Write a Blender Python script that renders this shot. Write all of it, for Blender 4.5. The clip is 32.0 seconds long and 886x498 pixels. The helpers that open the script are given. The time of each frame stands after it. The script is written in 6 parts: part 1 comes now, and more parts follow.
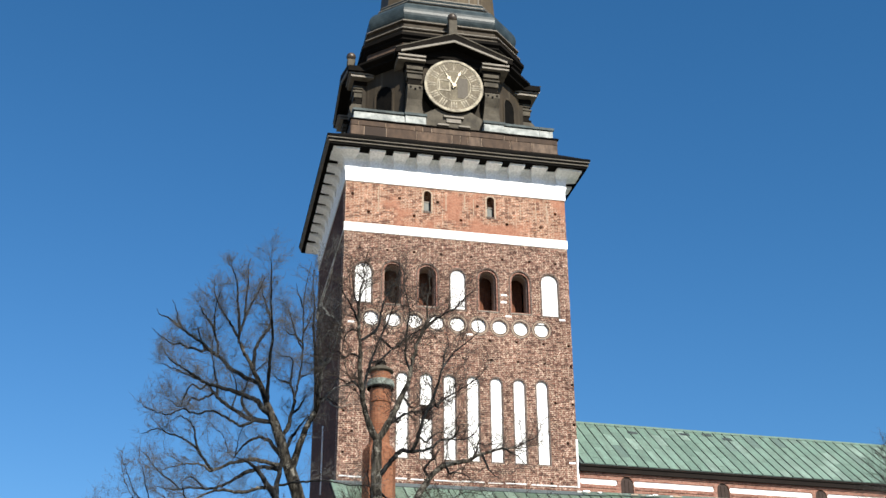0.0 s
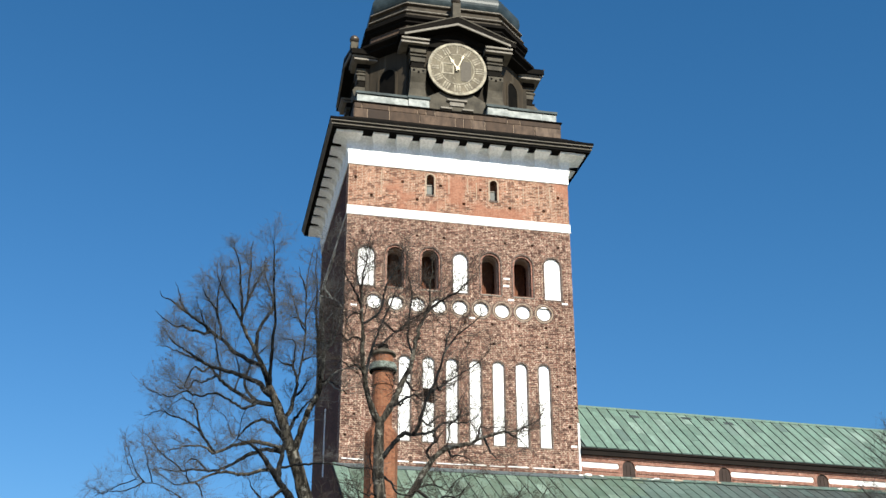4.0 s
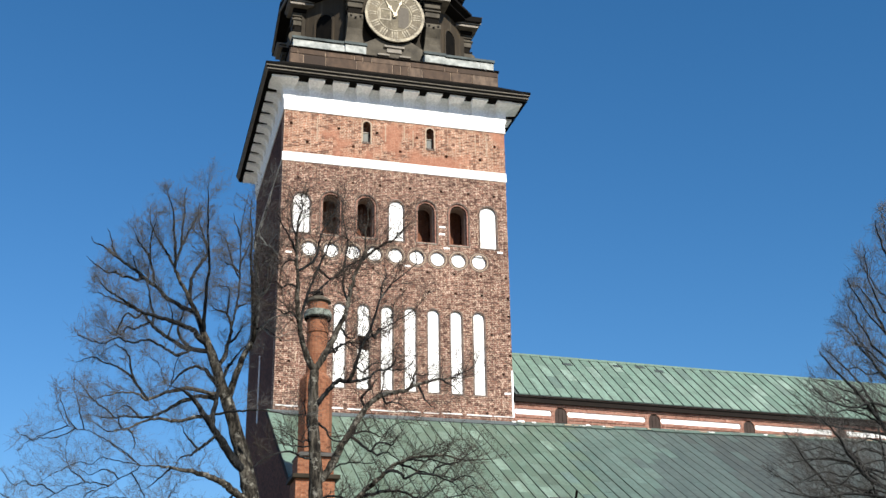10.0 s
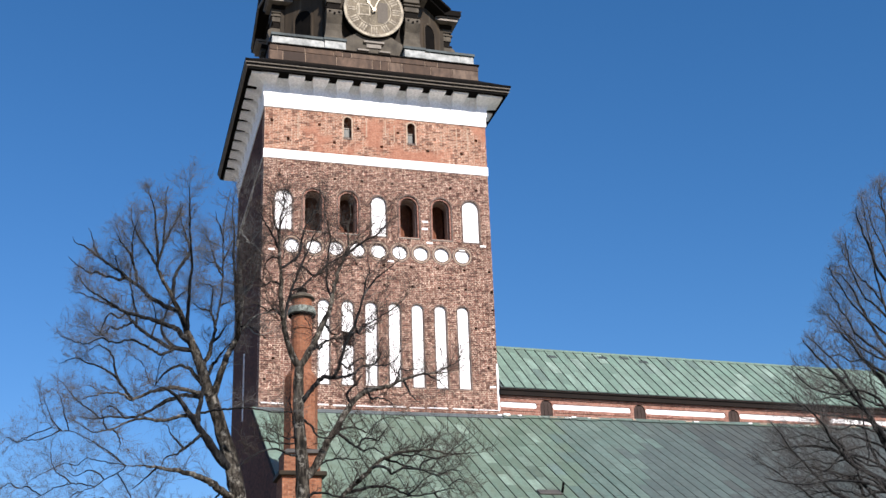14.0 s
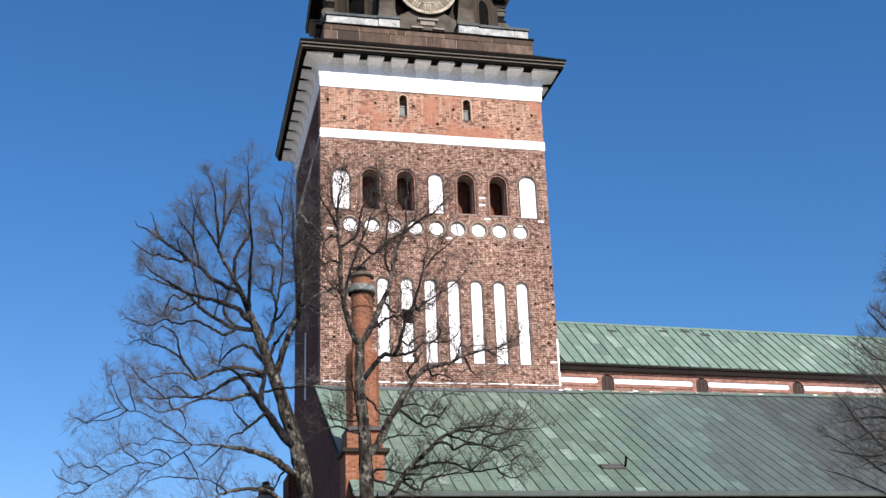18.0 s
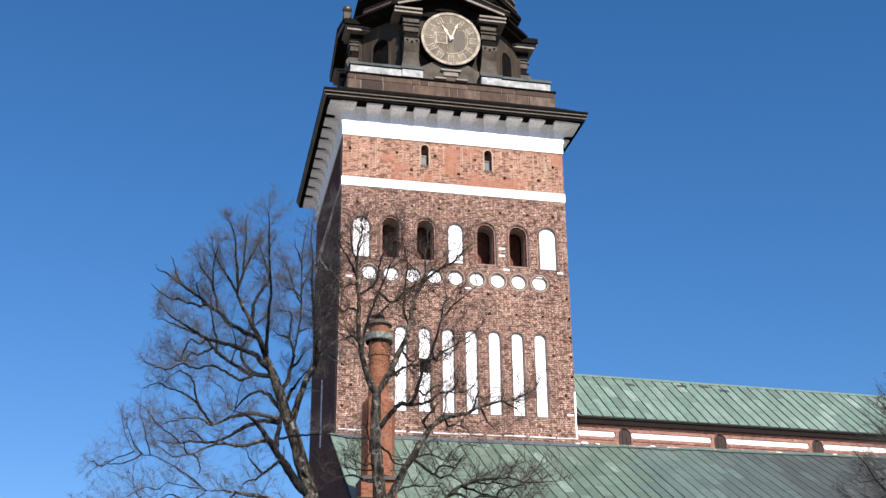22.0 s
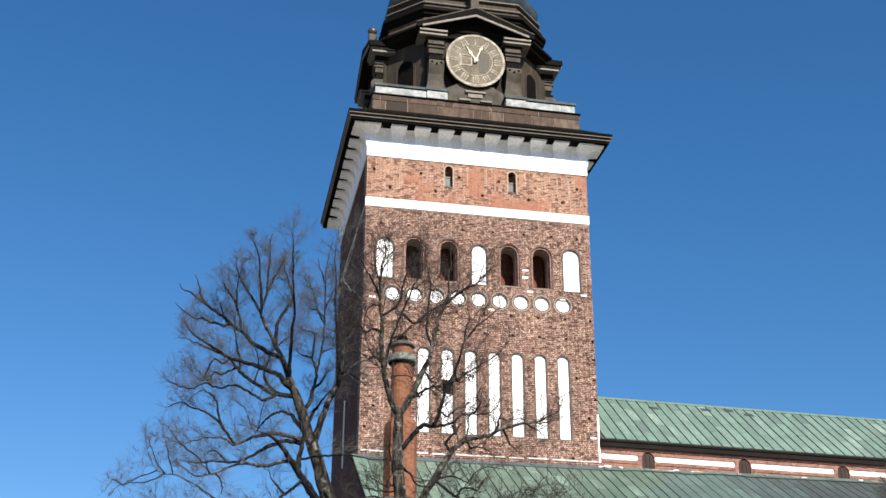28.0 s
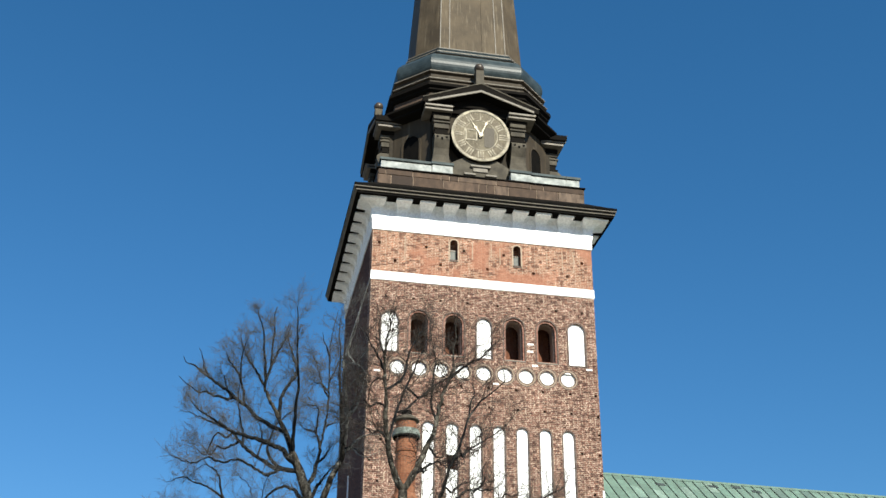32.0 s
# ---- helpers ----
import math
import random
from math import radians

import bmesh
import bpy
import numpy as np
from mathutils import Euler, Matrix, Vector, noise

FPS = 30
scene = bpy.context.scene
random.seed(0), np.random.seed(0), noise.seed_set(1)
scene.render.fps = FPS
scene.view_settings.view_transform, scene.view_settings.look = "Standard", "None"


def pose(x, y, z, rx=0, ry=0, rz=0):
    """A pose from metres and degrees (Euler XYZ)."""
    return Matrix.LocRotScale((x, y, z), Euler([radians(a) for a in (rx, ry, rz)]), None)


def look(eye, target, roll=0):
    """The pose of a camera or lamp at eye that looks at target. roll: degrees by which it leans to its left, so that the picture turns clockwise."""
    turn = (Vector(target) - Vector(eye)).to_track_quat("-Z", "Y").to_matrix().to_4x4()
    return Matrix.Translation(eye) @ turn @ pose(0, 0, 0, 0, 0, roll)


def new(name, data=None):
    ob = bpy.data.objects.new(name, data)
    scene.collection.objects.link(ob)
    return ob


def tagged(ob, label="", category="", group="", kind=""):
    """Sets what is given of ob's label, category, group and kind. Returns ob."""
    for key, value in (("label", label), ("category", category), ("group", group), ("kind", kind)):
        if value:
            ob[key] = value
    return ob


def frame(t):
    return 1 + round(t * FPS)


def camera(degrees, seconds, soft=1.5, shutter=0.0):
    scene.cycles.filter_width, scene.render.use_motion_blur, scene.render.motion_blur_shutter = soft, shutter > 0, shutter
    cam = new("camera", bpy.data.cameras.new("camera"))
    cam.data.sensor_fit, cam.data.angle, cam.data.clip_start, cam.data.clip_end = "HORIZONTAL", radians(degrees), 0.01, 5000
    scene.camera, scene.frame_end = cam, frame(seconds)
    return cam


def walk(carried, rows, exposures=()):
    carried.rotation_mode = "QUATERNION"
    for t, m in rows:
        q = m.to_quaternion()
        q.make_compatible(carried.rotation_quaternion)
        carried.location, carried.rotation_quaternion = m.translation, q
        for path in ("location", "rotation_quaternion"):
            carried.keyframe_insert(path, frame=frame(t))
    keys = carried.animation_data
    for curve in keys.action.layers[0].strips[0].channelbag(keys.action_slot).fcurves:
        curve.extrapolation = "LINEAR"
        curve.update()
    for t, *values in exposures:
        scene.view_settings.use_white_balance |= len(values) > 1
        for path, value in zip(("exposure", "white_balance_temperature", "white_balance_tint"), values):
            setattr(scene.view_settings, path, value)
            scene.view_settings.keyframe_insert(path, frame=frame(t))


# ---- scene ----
from collections import namedtuple

EYE = (0.0, 0.0, 1.6)
cam = camera(40.2, 32.0, soft=1.5)
# seconds, tilt, lean and turn of a camera that is held in one spot
ROWS = [
    (0, 114.85, 0.26, -12.12), (0.5, 115.04, 0.32, -12.36), (1, 114.79, 0.17, -12.32), (1.5, 114.99, 0.29, -11.63),
    (2, 115.18, 0.76, -11.84), (2.5, 114.71, 0.69, -11.61), (4.5, 114.11, -0.47, -12.36), (5, 115.65, -1.16, -12.29),
    (5.5, 116.13, -0.58, -12.36), (6, 115.98, -0.59, -13.10), (6.5, 114.98, -0.21, -12.50), (7, 113.48, 1.06, -11.54),
    (7.5, 113.47, 0.59, -11.67), (8, 114.75, 1.71, -13.18), (8.5, 114.20, 0.68, -13.41), (9, 113.99, 0.08, -14.03),
    (9.5, 113.08, 0.83, -14.96), (10, 111.59, 0.75, -15.07), (10.5, 110.11, -0.17, -13.03), (11, 111.49, -0.10, -13.79),
    (11.5, 110.95, 0.83, -12.93), (12, 110.54, 2.73, -13.42), (12.5, 110.81, 1.69, -13.11), (13, 111.02, 0.91, -14.35),
    (13.5, 111.29, 1.97, -15.19), (14, 111.32, 1.93, -15.47), (14.5, 111.88, 1.51, -13.60), (15, 111.33, 1.65, -12.04),
    (15.5, 110.55, 1.70, -13.25), (17.5, 110.35, 2.10, -12.10), (18, 110.31, 1.98, -12.51), (18.5, 111.04, 2.57, -13.48),
    (19, 111.32, 1.61, -12.38), (19.5, 111.12, 2.12, -13.20), (20, 111.62, 2.28, -13.22), (20.5, 112.38, 1.36, -13.14),
    (21, 111.43, 0.54, -13.93), (21.5, 111.01, 0.89, -12.31), (22, 112.67, 0.58, -12.09), (22.5, 112.60, 0.63, -12.53),
    (23, 112.20, 1.03, -13.31), (23.5, 112.82, 0.85, -13.17), (24, 112.68, 0.63, -12.69), (24.5, 114.11, 0.33, -12.28),
    (25, 114.11, -0.33, -13.15), (25.5, 112.75, -0.84, -13.75), (27.5, 112.86, 0.15, -12.32), (28, 113.68, -0.19, -11.21),
    (28.5, 113.63, -0.59, -11.88), (29, 114.51, -0.37, -11.28), (29.5, 113.87, -0.16, -11.15), (30, 114.08, -0.24, -10.92),
    (30.5, 114.11, -0.23, -10.66), (31, 114.18, -0.39, -11.15), (31.5, 115.84, -0.55, -11.44), (32, 117.16, -0.44, -11.07),
]
# seconds, stops, white balance and tint
EXPOSURES = [(0, 0.85, 6500, 7), (5, 0.85, 6500, 3.5), (7.5, 0.85, 6500, 4.5), (9, 0.85, 6500, 8), (10.2, 0.85, 6500, 7.5), (11.2, 0.85, 6400, 14), (23, 0.85, 6330, 17), (25, 0.85, 6300, 13.5), (28, 0.85, 6450, 11), (31, 0.85, 6500, 4), (32, 0.85, 6500, 2.5)]
walk(cam, [(t, pose(*EYE, rx, ry, rz)) for t, rx, ry, rz in ROWS], EXPOSURES)

# ---- light ----
SUN_AZ, SUN_EL = radians(15), radians(37)   # east of the tower's south front, above the horizon
world = bpy.data.worlds.new("world")
scene.world = world
world.use_nodes = True
sky = world.node_tree.nodes.new("ShaderNodeTexSky")
sky.sky_type, sky.sun_disc = "NISHITA", False
sky.sun_elevation, sky.sun_rotation = SUN_EL, math.pi - SUN_AZ
sky.altitude, sky.air_density, sky.dust_density, sky.ozone_density = 50, 1.3, 0.0, 10.0
tint = world.node_tree.nodes.new("ShaderNodeMix")   # deep blue of a clear northern sky
tint.data_type, tint.blend_type = "RGBA", "MULTIPLY"
tint.inputs[0].default_value, tint.inputs[7].default_value = 1.0, (0.84, 1.2, 1.335, 1)
world.node_tree.links.new(sky.outputs[0], tint.inputs[6])
# a clean dry air: red falls off faster towards the zenith
split, join, fall_off = [world.node_tree.nodes.new(k) for k in ("ShaderNodeSeparateColor", "ShaderNodeCombineColor", "ShaderNodeMath")]
fall_off.operation = "POWER"
fall_off.inputs[1].default_value = 1.3
world.node_tree.links.new(tint.outputs[2], split.inputs[0])
world.node_tree.links.new(split.outputs[0], fall_off.inputs[0])
world.node_tree.links.new(fall_off.outputs[0], join.inputs[0])
world.node_tree.links.new(split.outputs[1], join.inputs[1])
world.node_tree.links.new(split.outputs[2], join.inputs[2])
world.node_tree.links.new(join.outputs[0], world.node_tree.nodes["Background"].inputs[0])
world.node_tree.nodes["Background"].inputs[1].default_value = 0.0502
sun = new("sun", bpy.data.lights.new("sun", "SUN"))
sun.data.energy, sun.data.angle, sun.data.color = 5.0, radians(0.53), (1.0, 0.93, 0.84)
sun.matrix_world = look((200 * math.sin(SUN_AZ) * math.cos(SUN_EL), -200 * math.cos(SUN_AZ) * math.cos(SUN_EL), 200 * math.sin(SUN_EL)), (0, 0, 0))


# ---- materials ----
def node(nt, kind, values=None, **sets):
    n = nt.nodes.new(kind)
    if "operation" in sets:
        n.operation = sets["operation"]
    if "data_type" in sets:
        n.data_type, n.blend_type = sets["data_type"], sets["blend_type"]
    if "noise_dimensions" in sets:
        n.noise_dimensions = sets["noise_dimensions"]
    if "squash" in sets:
        n.offset, n.squash, n.squash_frequency = sets["offset"], sets["squash"], sets["squash_frequency"]
    for k, v in (values or {}).items():
        if isinstance(v, bpy.types.NodeSocket):
            nt.links.new(v, n.inputs[k])
        else:
            n.inputs[k].default_value = v
    return n


def rgb(c):
    return (c[0], c[1], c[2], 1.0)


def start_material(name, rough=0.8, metal=0.0, spec=0.3):
    m = bpy.data.materials.new(name)
    m.use_nodes = True
    nt = m.node_tree
    b = nt.nodes["Principled BSDF"]
    b.inputs["Roughness"].default_value, b.inputs["Metallic"].default_value = rough, metal
    b.inputs["Specular IOR Level"].default_value = spec
    return m, nt, b


def mix(nt, fac, a, b, blend="MIX"):
    n = node(nt, "ShaderNodeMix", data_type="RGBA", blend_type=blend)
    for k, v in ((0, fac), (6, a), (7, b)):
        if isinstance(v, bpy.types.NodeSocket):
            nt.links.new(v, n.inputs[k])
        else:
            n.inputs[k].default_value = v if k == 0 else rgb(v)
    return n.outputs[2]


def ramp(nt, fac, stops):
    n = node(nt, "ShaderNodeValToRGB", {0: fac})
    el = n.color_ramp.elements
    while len(el) < len(stops):
        el.new(0.5)
    for e, (p, c) in zip(el, stops):
        e.position, e.color = p, rgb(c)
    return n.outputs[0]


def place(nt):
    return node(nt, "ShaderNodeTexCoord").outputs["Object"]


def noise_tex(nt, vec, scale, detail=4.0, rough=0.6):
    return node(nt, "ShaderNodeTexNoise", {"Vector": vec, "Scale": scale, "Detail": detail, "Roughness": rough}).outputs[0]


def bump(nt, b, height, strength, dist):
    n = node(nt, "ShaderNodeBump", {"Height": height, "Strength": strength, "Distance": dist})
    nt.links.new(n.outputs[0], b.inputs["Normal"])


def plain(name, c, c2=None, rough=0.8, metal=0.0, scale=1.5, fine=18.0, relief=0.3, spec=0.3):
    """A surface with large stains and fine grain between two tones."""
    m, nt, b = start_material(name, rough, metal, spec)
    c2 = c2 or tuple(v * 0.75 for v in c)
    p = place(nt)
    big, small = noise_tex(nt, p, scale), noise_tex(nt, p, fine, 3.0)
    a = mix(nt, ramp(nt, big, [(0.35, (0, 0, 0)), (0.68, (1, 1, 1))]), c, c2)
    g = ramp(nt, small, [(0.3, (0.82, 0.82, 0.82)), (0.7, (1.12, 1.12, 1.12))])
    nt.links.new(mix(nt, 1.0, a, g, "MULTIPLY"), b.inputs["Base Color"])
    bump(nt, b, small, relief, 0.02)
    return m


def brickwork(name, c1, c2, mortar, dark, wide=0.21, high=0.092, joint=0.016, patch=None, pale=0.14, gaps=0.3):
    """Medieval brick laid in courses: uneven tones, wide light joints, soot and patches."""
    m, nt, b = start_material(name, 0.9, 0.0, 0.15)
    p = place(nt)
    s = node(nt, "ShaderNodeSeparateXYZ", {0: p})
    u = node(nt, "ShaderNodeMath", {0: s.outputs[0], 1: s.outputs[1]}, operation="ADD").outputs[0]
    wob = noise_tex(nt, p, 1.3, 2.0)
    w2 = node(nt, "ShaderNodeMath", {0: wob, 1: 0.05, 2: s.outputs[2]}, operation="MULTIPLY_ADD").outputs[0]
    rag = noise_tex(nt, p, 5.0, 3.0)
    w2 = node(nt, "ShaderNodeMath", {0: rag, 1: 0.06, 2: w2}, operation="MULTIPLY_ADD").outputs[0]
    u = node(nt, "ShaderNodeMath", {0: noise_tex(nt, p, 4.3, 3.0), 1: 0.14, 2: u}, operation="MULTIPLY_ADD").outputs[0]
    v = node(nt, "ShaderNodeCombineXYZ", {0: u, 1: w2}).outputs[0]
    # lime has fallen out of the joints here and there
    fall = ramp(nt, noise_tex(nt, p, 8.0, 4.0, 0.8), [(0.43, (gaps, gaps, gaps)), (0.58, (0, 0, 0))])
    lime = mix(nt, fall, mortar, tuple(x * 0.7 for x in c2))
    bt = node(nt, "ShaderNodeTexBrick", {"Vector": v, "Color1": rgb(c1), "Color2": rgb(c2), "Mortar": lime, "Scale": 1.0,
              "Mortar Size": joint, "Mortar Smooth": 0.25, "Bias": -0.1, "Brick Width": wide, "Row Height": high}, offset=0.5, squash=0.62, squash_frequency=2)
    # single odd bricks: sooty headers and lime-smeared ones
    cell = node(nt, "ShaderNodeTexWhiteNoise", {0: node(nt, "ShaderNodeVectorMath", {0: node(nt, "ShaderNodeVectorMath", {0: v, 1: (1 / wide * 1.15, 1 / high, 1)}, operation="MULTIPLY").outputs[0]}, operation="FLOOR").outputs[0]}, noise_dimensions="2D").outputs[0]
    odd = ramp(nt, cell, [(0.0, dark), (0.22, dark), (0.24, (1, 1, 1)), (1 - pale, (1, 1, 1)), (1 - pale + 0.02, (1.35, 1.37, 1.4)), (1.0, (1.35, 1.37, 1.4))])
    c = mix(nt, 1.0, bt.outputs[0], odd, "MULTIPLY")
    grain = noise_tex(nt, p, 9.0, 5.0, 0.7)
    c = mix(nt, 1.0, c, ramp(nt, grain, [(0.3, (0.66, 0.65, 0.64)), (0.7, (1.3, 1.3, 1.3))]), "MULTIPLY")
    soot = noise_tex(nt, p, 0.45, 4.0)
    c = mix(nt, 1.0, c, ramp(nt, soot, [(0.3, (0.8, 0.78, 0.77)), (0.65, (1.06, 1.05, 1.04))]), "MULTIPLY")
    if patch:
        at = ramp(nt, noise_tex(nt, p, 0.55, 2.0), [(0.5, (0, 0, 0)), (0.6, (0.8, 0.8, 0.8))])
        c = mix(nt, at, c, mix(nt, 1.0, patch, ramp(nt, grain, [(0.3, (0.8, 0.8, 0.8)), (0.7, (1.2, 1.2, 1.2))]), "MULTIPLY"))
    nt.links.new(c, b.inputs["Base Color"])
    bump(nt, b, mix(nt, 0.35, bt.outputs[1], grain), -0.5, 0.02)
    return m


def sheet_copper(name, stops, stain, rough=0.6, metal=0.05, mottle=0.14):
    """Sheet metal whose tone differs from sheet to sheet, with streaks that run down the slope."""
    m, nt, b = start_material(name, rough, metal, 0.35)
    info = node(nt, "ShaderNodeObjectInfo").outputs["Random"]
    isl = node(nt, "ShaderNodeNewGeometry").outputs["Random Per Island"]
    r = node(nt, "ShaderNodeMath", {0: node(nt, "ShaderNodeMath", {0: info, 1: isl}, operation="ADD").outputs[0]}, operation="FRACT").outputs[0]
    c = ramp(nt, r, stops)
    p = node(nt, "ShaderNodeNewGeometry").outputs["Position"]
    st = node(nt, "ShaderNodeVectorMath", {0: p, 1: (2.2, 0.5, 0.8)}, operation="MULTIPLY").outputs[0]
    f = ramp(nt, noise_tex(nt, st, 1.4, 6.0, 0.65), [(0.38, (0, 0, 0)), (0.75, (1, 1, 1))])
    c = mix(nt, f, c, stain)
    for scale, v in ((14.0, 0.14), (4.2, mottle)):
        c = mix(nt, 1.0, c, ramp(nt, noise_tex(nt, p, scale, 4.0), [(0.3, (1 - v,) * 3), (0.7, (1 + v,) * 3)]), "MULTIPLY")
    nt.links.new(c, b.inputs["Base Color"])
    bump(nt, b, noise_tex(nt, p, 2.5, 2.0), 0.25, 0.03)
    return m


M_BRICK = brickwork("tower_brick", (0.174, 0.078, 0.055), (0.106, 0.0495, 0.0395), (0.45, 0.36, 0.28), (0.5, 0.47, 0.47), wide=0.24, high=0.104, joint=0.022, gaps=0.85, pale=0.1)
# darker copy of the tower brick: the shade of the west sides is in its colour
M_BRICK_SHADE = brickwork("weathered_brick", (0.118, 0.041, 0.025), (0.078, 0.029, 0.019), (0.092, 0.05, 0.034), (0.6, 0.57, 0.56), wide=0.24, high=0.104, joint=0.018, gaps=0.5, pale=0.03)
M_BRICK_TOP = brickwork("belfry_brick", (0.274, 0.11, 0.0612), (0.172, 0.0706, 0.0431), (0.41, 0.32, 0.245), (0.5, 0.45, 0.45), wide=0.24, high=0.104, joint=0.022, patch=(0.285, 0.13, 0.083), pale=0.07)
M_BRICK_RED = brickwork("nave_brick", (0.262, 0.118, 0.087), (0.21, 0.09, 0.066), (0.33, 0.23, 0.18), (0.75, 0.7, 0.7), pale=0.04)
M_BRICK_PIN = brickwork("pinnacle_brick", (0.235, 0.098, 0.0517), (0.184, 0.0753, 0.0408), (0.212, 0.129, 0.0862), (0.75, 0.7, 0.7), pale=0.03, joint=0.01)
M_BRICK_DARK = brickwork("glazed_brick", (0.0666, 0.0431, 0.0368), (0.0941, 0.0612, 0.0517), (0.188, 0.157, 0.133), (0.7, 0.7, 0.7), wide=0.13, pale=0.05)
M_LIME = plain("limewash", (0.85, 0.848, 0.838), (0.8, 0.797, 0.78), 0.9, fine=6.0, relief=0.15)
# lighter limewash copy that lifts the cove and corbels out of the cornice shade
M_COVE = plain("grey_limewash", (0.9, 0.9, 0.895), (0.85, 0.85, 0.845), 0.9, scale=2.5, fine=9.0, relief=0.2)
M_LIME_OLD = plain("weathered_limewash", (0.7, 0.69, 0.66), (0.6, 0.59, 0.57), 0.9, scale=2.5, fine=9.0, relief=0.2)
M_GREEN = sheet_copper("green_copper", [(0.0, (0.102, 0.161, 0.125)), (0.3, (0.125, 0.196, 0.153)), (0.62, (0.141, 0.216, 0.169)), (0.85, (0.157, 0.235, 0.188)), (0.92, (0.212, 0.29, 0.239)), (1.0, (0.0862, 0.129, 0.11))], (0.098, 0.133, 0.106))
M_GREEN_OLD = sheet_copper("grey_green_copper", [(0.0, (0.067, 0.110, 0.080)), (0.3, (0.089, 0.138, 0.104)), (0.6, (0.104, 0.159, 0.122)), (0.84, (0.116, 0.176, 0.135)), (0.9, (0.170, 0.244, 0.196)), (0.96, (0.185, 0.261, 0.208)), (1.0, (0.059, 0.090, 0.071))], (0.085, 0.110, 0.078))
M_GREEN_DULL = sheet_copper("weathered_copper", [(0.0, (0.054, 0.076, 0.069)), (0.5, (0.064, 0.09, 0.081)), (0.9, (0.074, 0.103, 0.093)), (1.0, (0.084, 0.12, 0.105))], (0.072, 0.088, 0.08), mottle=0.2)
M_GREEN_DARK = sheet_copper("brown_grey_copper", [(0.0, (0.047, 0.059, 0.056)), (0.5, (0.053, 0.066, 0.062)), (0.9, (0.06, 0.074, 0.069)), (1.0, (0.067, 0.083, 0.077))], (0.055, 0.06, 0.052), mottle=0.24)
M_GREEN_MID = sheet_copper("greying_copper", [(0.0, (0.068, 0.108, 0.090)), (0.5, (0.084, 0.130, 0.110)), (0.85, (0.098, 0.148, 0.127)), (0.93, (0.108, 0.160, 0.138)), (1.0, (0.074, 0.107, 0.093))], (0.082, 0.105, 0.088), mottle=0.18)
M_SEAM_DULL = plain("dull_seam_copper", (0.03, 0.038, 0.038), (0.052, 0.065, 0.062), 0.7, 0.0)
# far darker than the sheets, to carry the shadow lines of the standing seams
M_SEAM = plain("seam_copper", (0.0157, 0.0251, 0.0212), (0.0274, 0.0392, 0.0329), 0.7, 0.0)
M_LEAD = plain("lead_flashing", (0.0941, 0.114, 0.118), (0.0666, 0.0823, 0.0862), 0.65, 0.1, scale=2.0)
M_BROWN = sheet_copper("brown_copper", [(0.0, (0.03, 0.019, 0.013)), (0.4, (0.062, 0.039, 0.025)), (0.75, (0.098, 0.062, 0.04)), (1.0, (0.14, 0.1, 0.072))], (0.032, 0.021, 0.015), 0.85, 0.0)


def streaked(name, c, c2, light, stretch=(3.0, 3.0, 0.12)):
    """Sheet copper with long upright streaks of wear."""
    m, nt, b = start_material(name, 0.65, 0.0, 0.12)
    p = place(nt)
    v = node(nt, "ShaderNodeVectorMath", {0: p, 1: stretch}, operation="MULTIPLY").outputs[0]
    s = noise_tex(nt, v, 1.5, 5.0, 0.7)
    a = mix(nt, ramp(nt, noise_tex(nt, p, 0.7), [(0.35, (0, 0, 0)), (0.65, (1, 1, 1))]), c, c2)
    a = mix(nt, ramp(nt, s, [(0.55, (0, 0, 0)), (0.72, (0.75, 0.75, 0.75))]), a, light)
    a = mix(nt, ramp(nt, s, [(0.28, (0.6, 0.6, 0.6)), (0.42, (0, 0, 0))]), a, tuple(x * 0.45 for x in c2))
    nt.links.new(a, b.inputs["Base Color"])
    bump(nt, b, s, 0.2, 0.03)
    return m


M_SPIRE = streaked("spire_copper", (0.096, 0.073, 0.046), (0.06, 0.046, 0.03), (0.19, 0.155, 0.105), (4.5, 4.5, 0.14))
M_DRUM = streaked("drum_copper", (0.0565, 0.0438, 0.0301), (0.0376, 0.0301, 0.0213), (0.1, 0.0853, 0.0627))
M_DARK = plain("dark_copper", (0.011, 0.00941, 0.00784), (0.00706, 0.00627, 0.00549), 0.75, 0.0, scale=1.2, spec=0.02)
M_GREYSTONE = plain("grey_oxidised_copper", (0.0932, 0.0812, 0.0615), (0.044, 0.0384, 0.0297), 0.7, 0.0, scale=1.6, spec=0.12)
M_STEP = plain("brown_oxidised_copper", (0.0326, 0.0251, 0.0163), (0.0189, 0.0151, 0.01), 0.7, 0.0, scale=1.6, spec=0.12)
M_BLUEGREY = plain("blue_grey_copper", (0.075, 0.095, 0.096), (0.024, 0.032, 0.033), 0.55, 0.0, scale=1.0, spec=0.1)
M_ROLL = plain("dark_teal_copper", (0.022, 0.031, 0.034), (0.042, 0.056, 0.06), 0.38, 0.0, scale=1.6, fine=6.0, spec=0.14)
M_PALE = plain("pale_patina", (0.4, 0.415, 0.395), (0.19, 0.205, 0.195), 0.75, scale=2.6, fine=7.0)
M_EDGE = plain("worn_edge", (0.212, 0.188, 0.157), (0.133, 0.118, 0.0941), 0.65, scale=2.0)
M_TAR = plain("black_tarred_cornice", (0.006, 0.006, 0.006), (0.01, 0.009, 0.008), 0.85, scale=2.0, spec=0.0)
M_MORTAR = plain("lime_mortar", (0.361, 0.282, 0.212), (0.282, 0.204, 0.141), 0.9, scale=4.0)
M_PALEGREEN = plain("pale_green_patina", (0.2, 0.23, 0.2), (0.075, 0.09, 0.075), 0.75, scale=5.0)
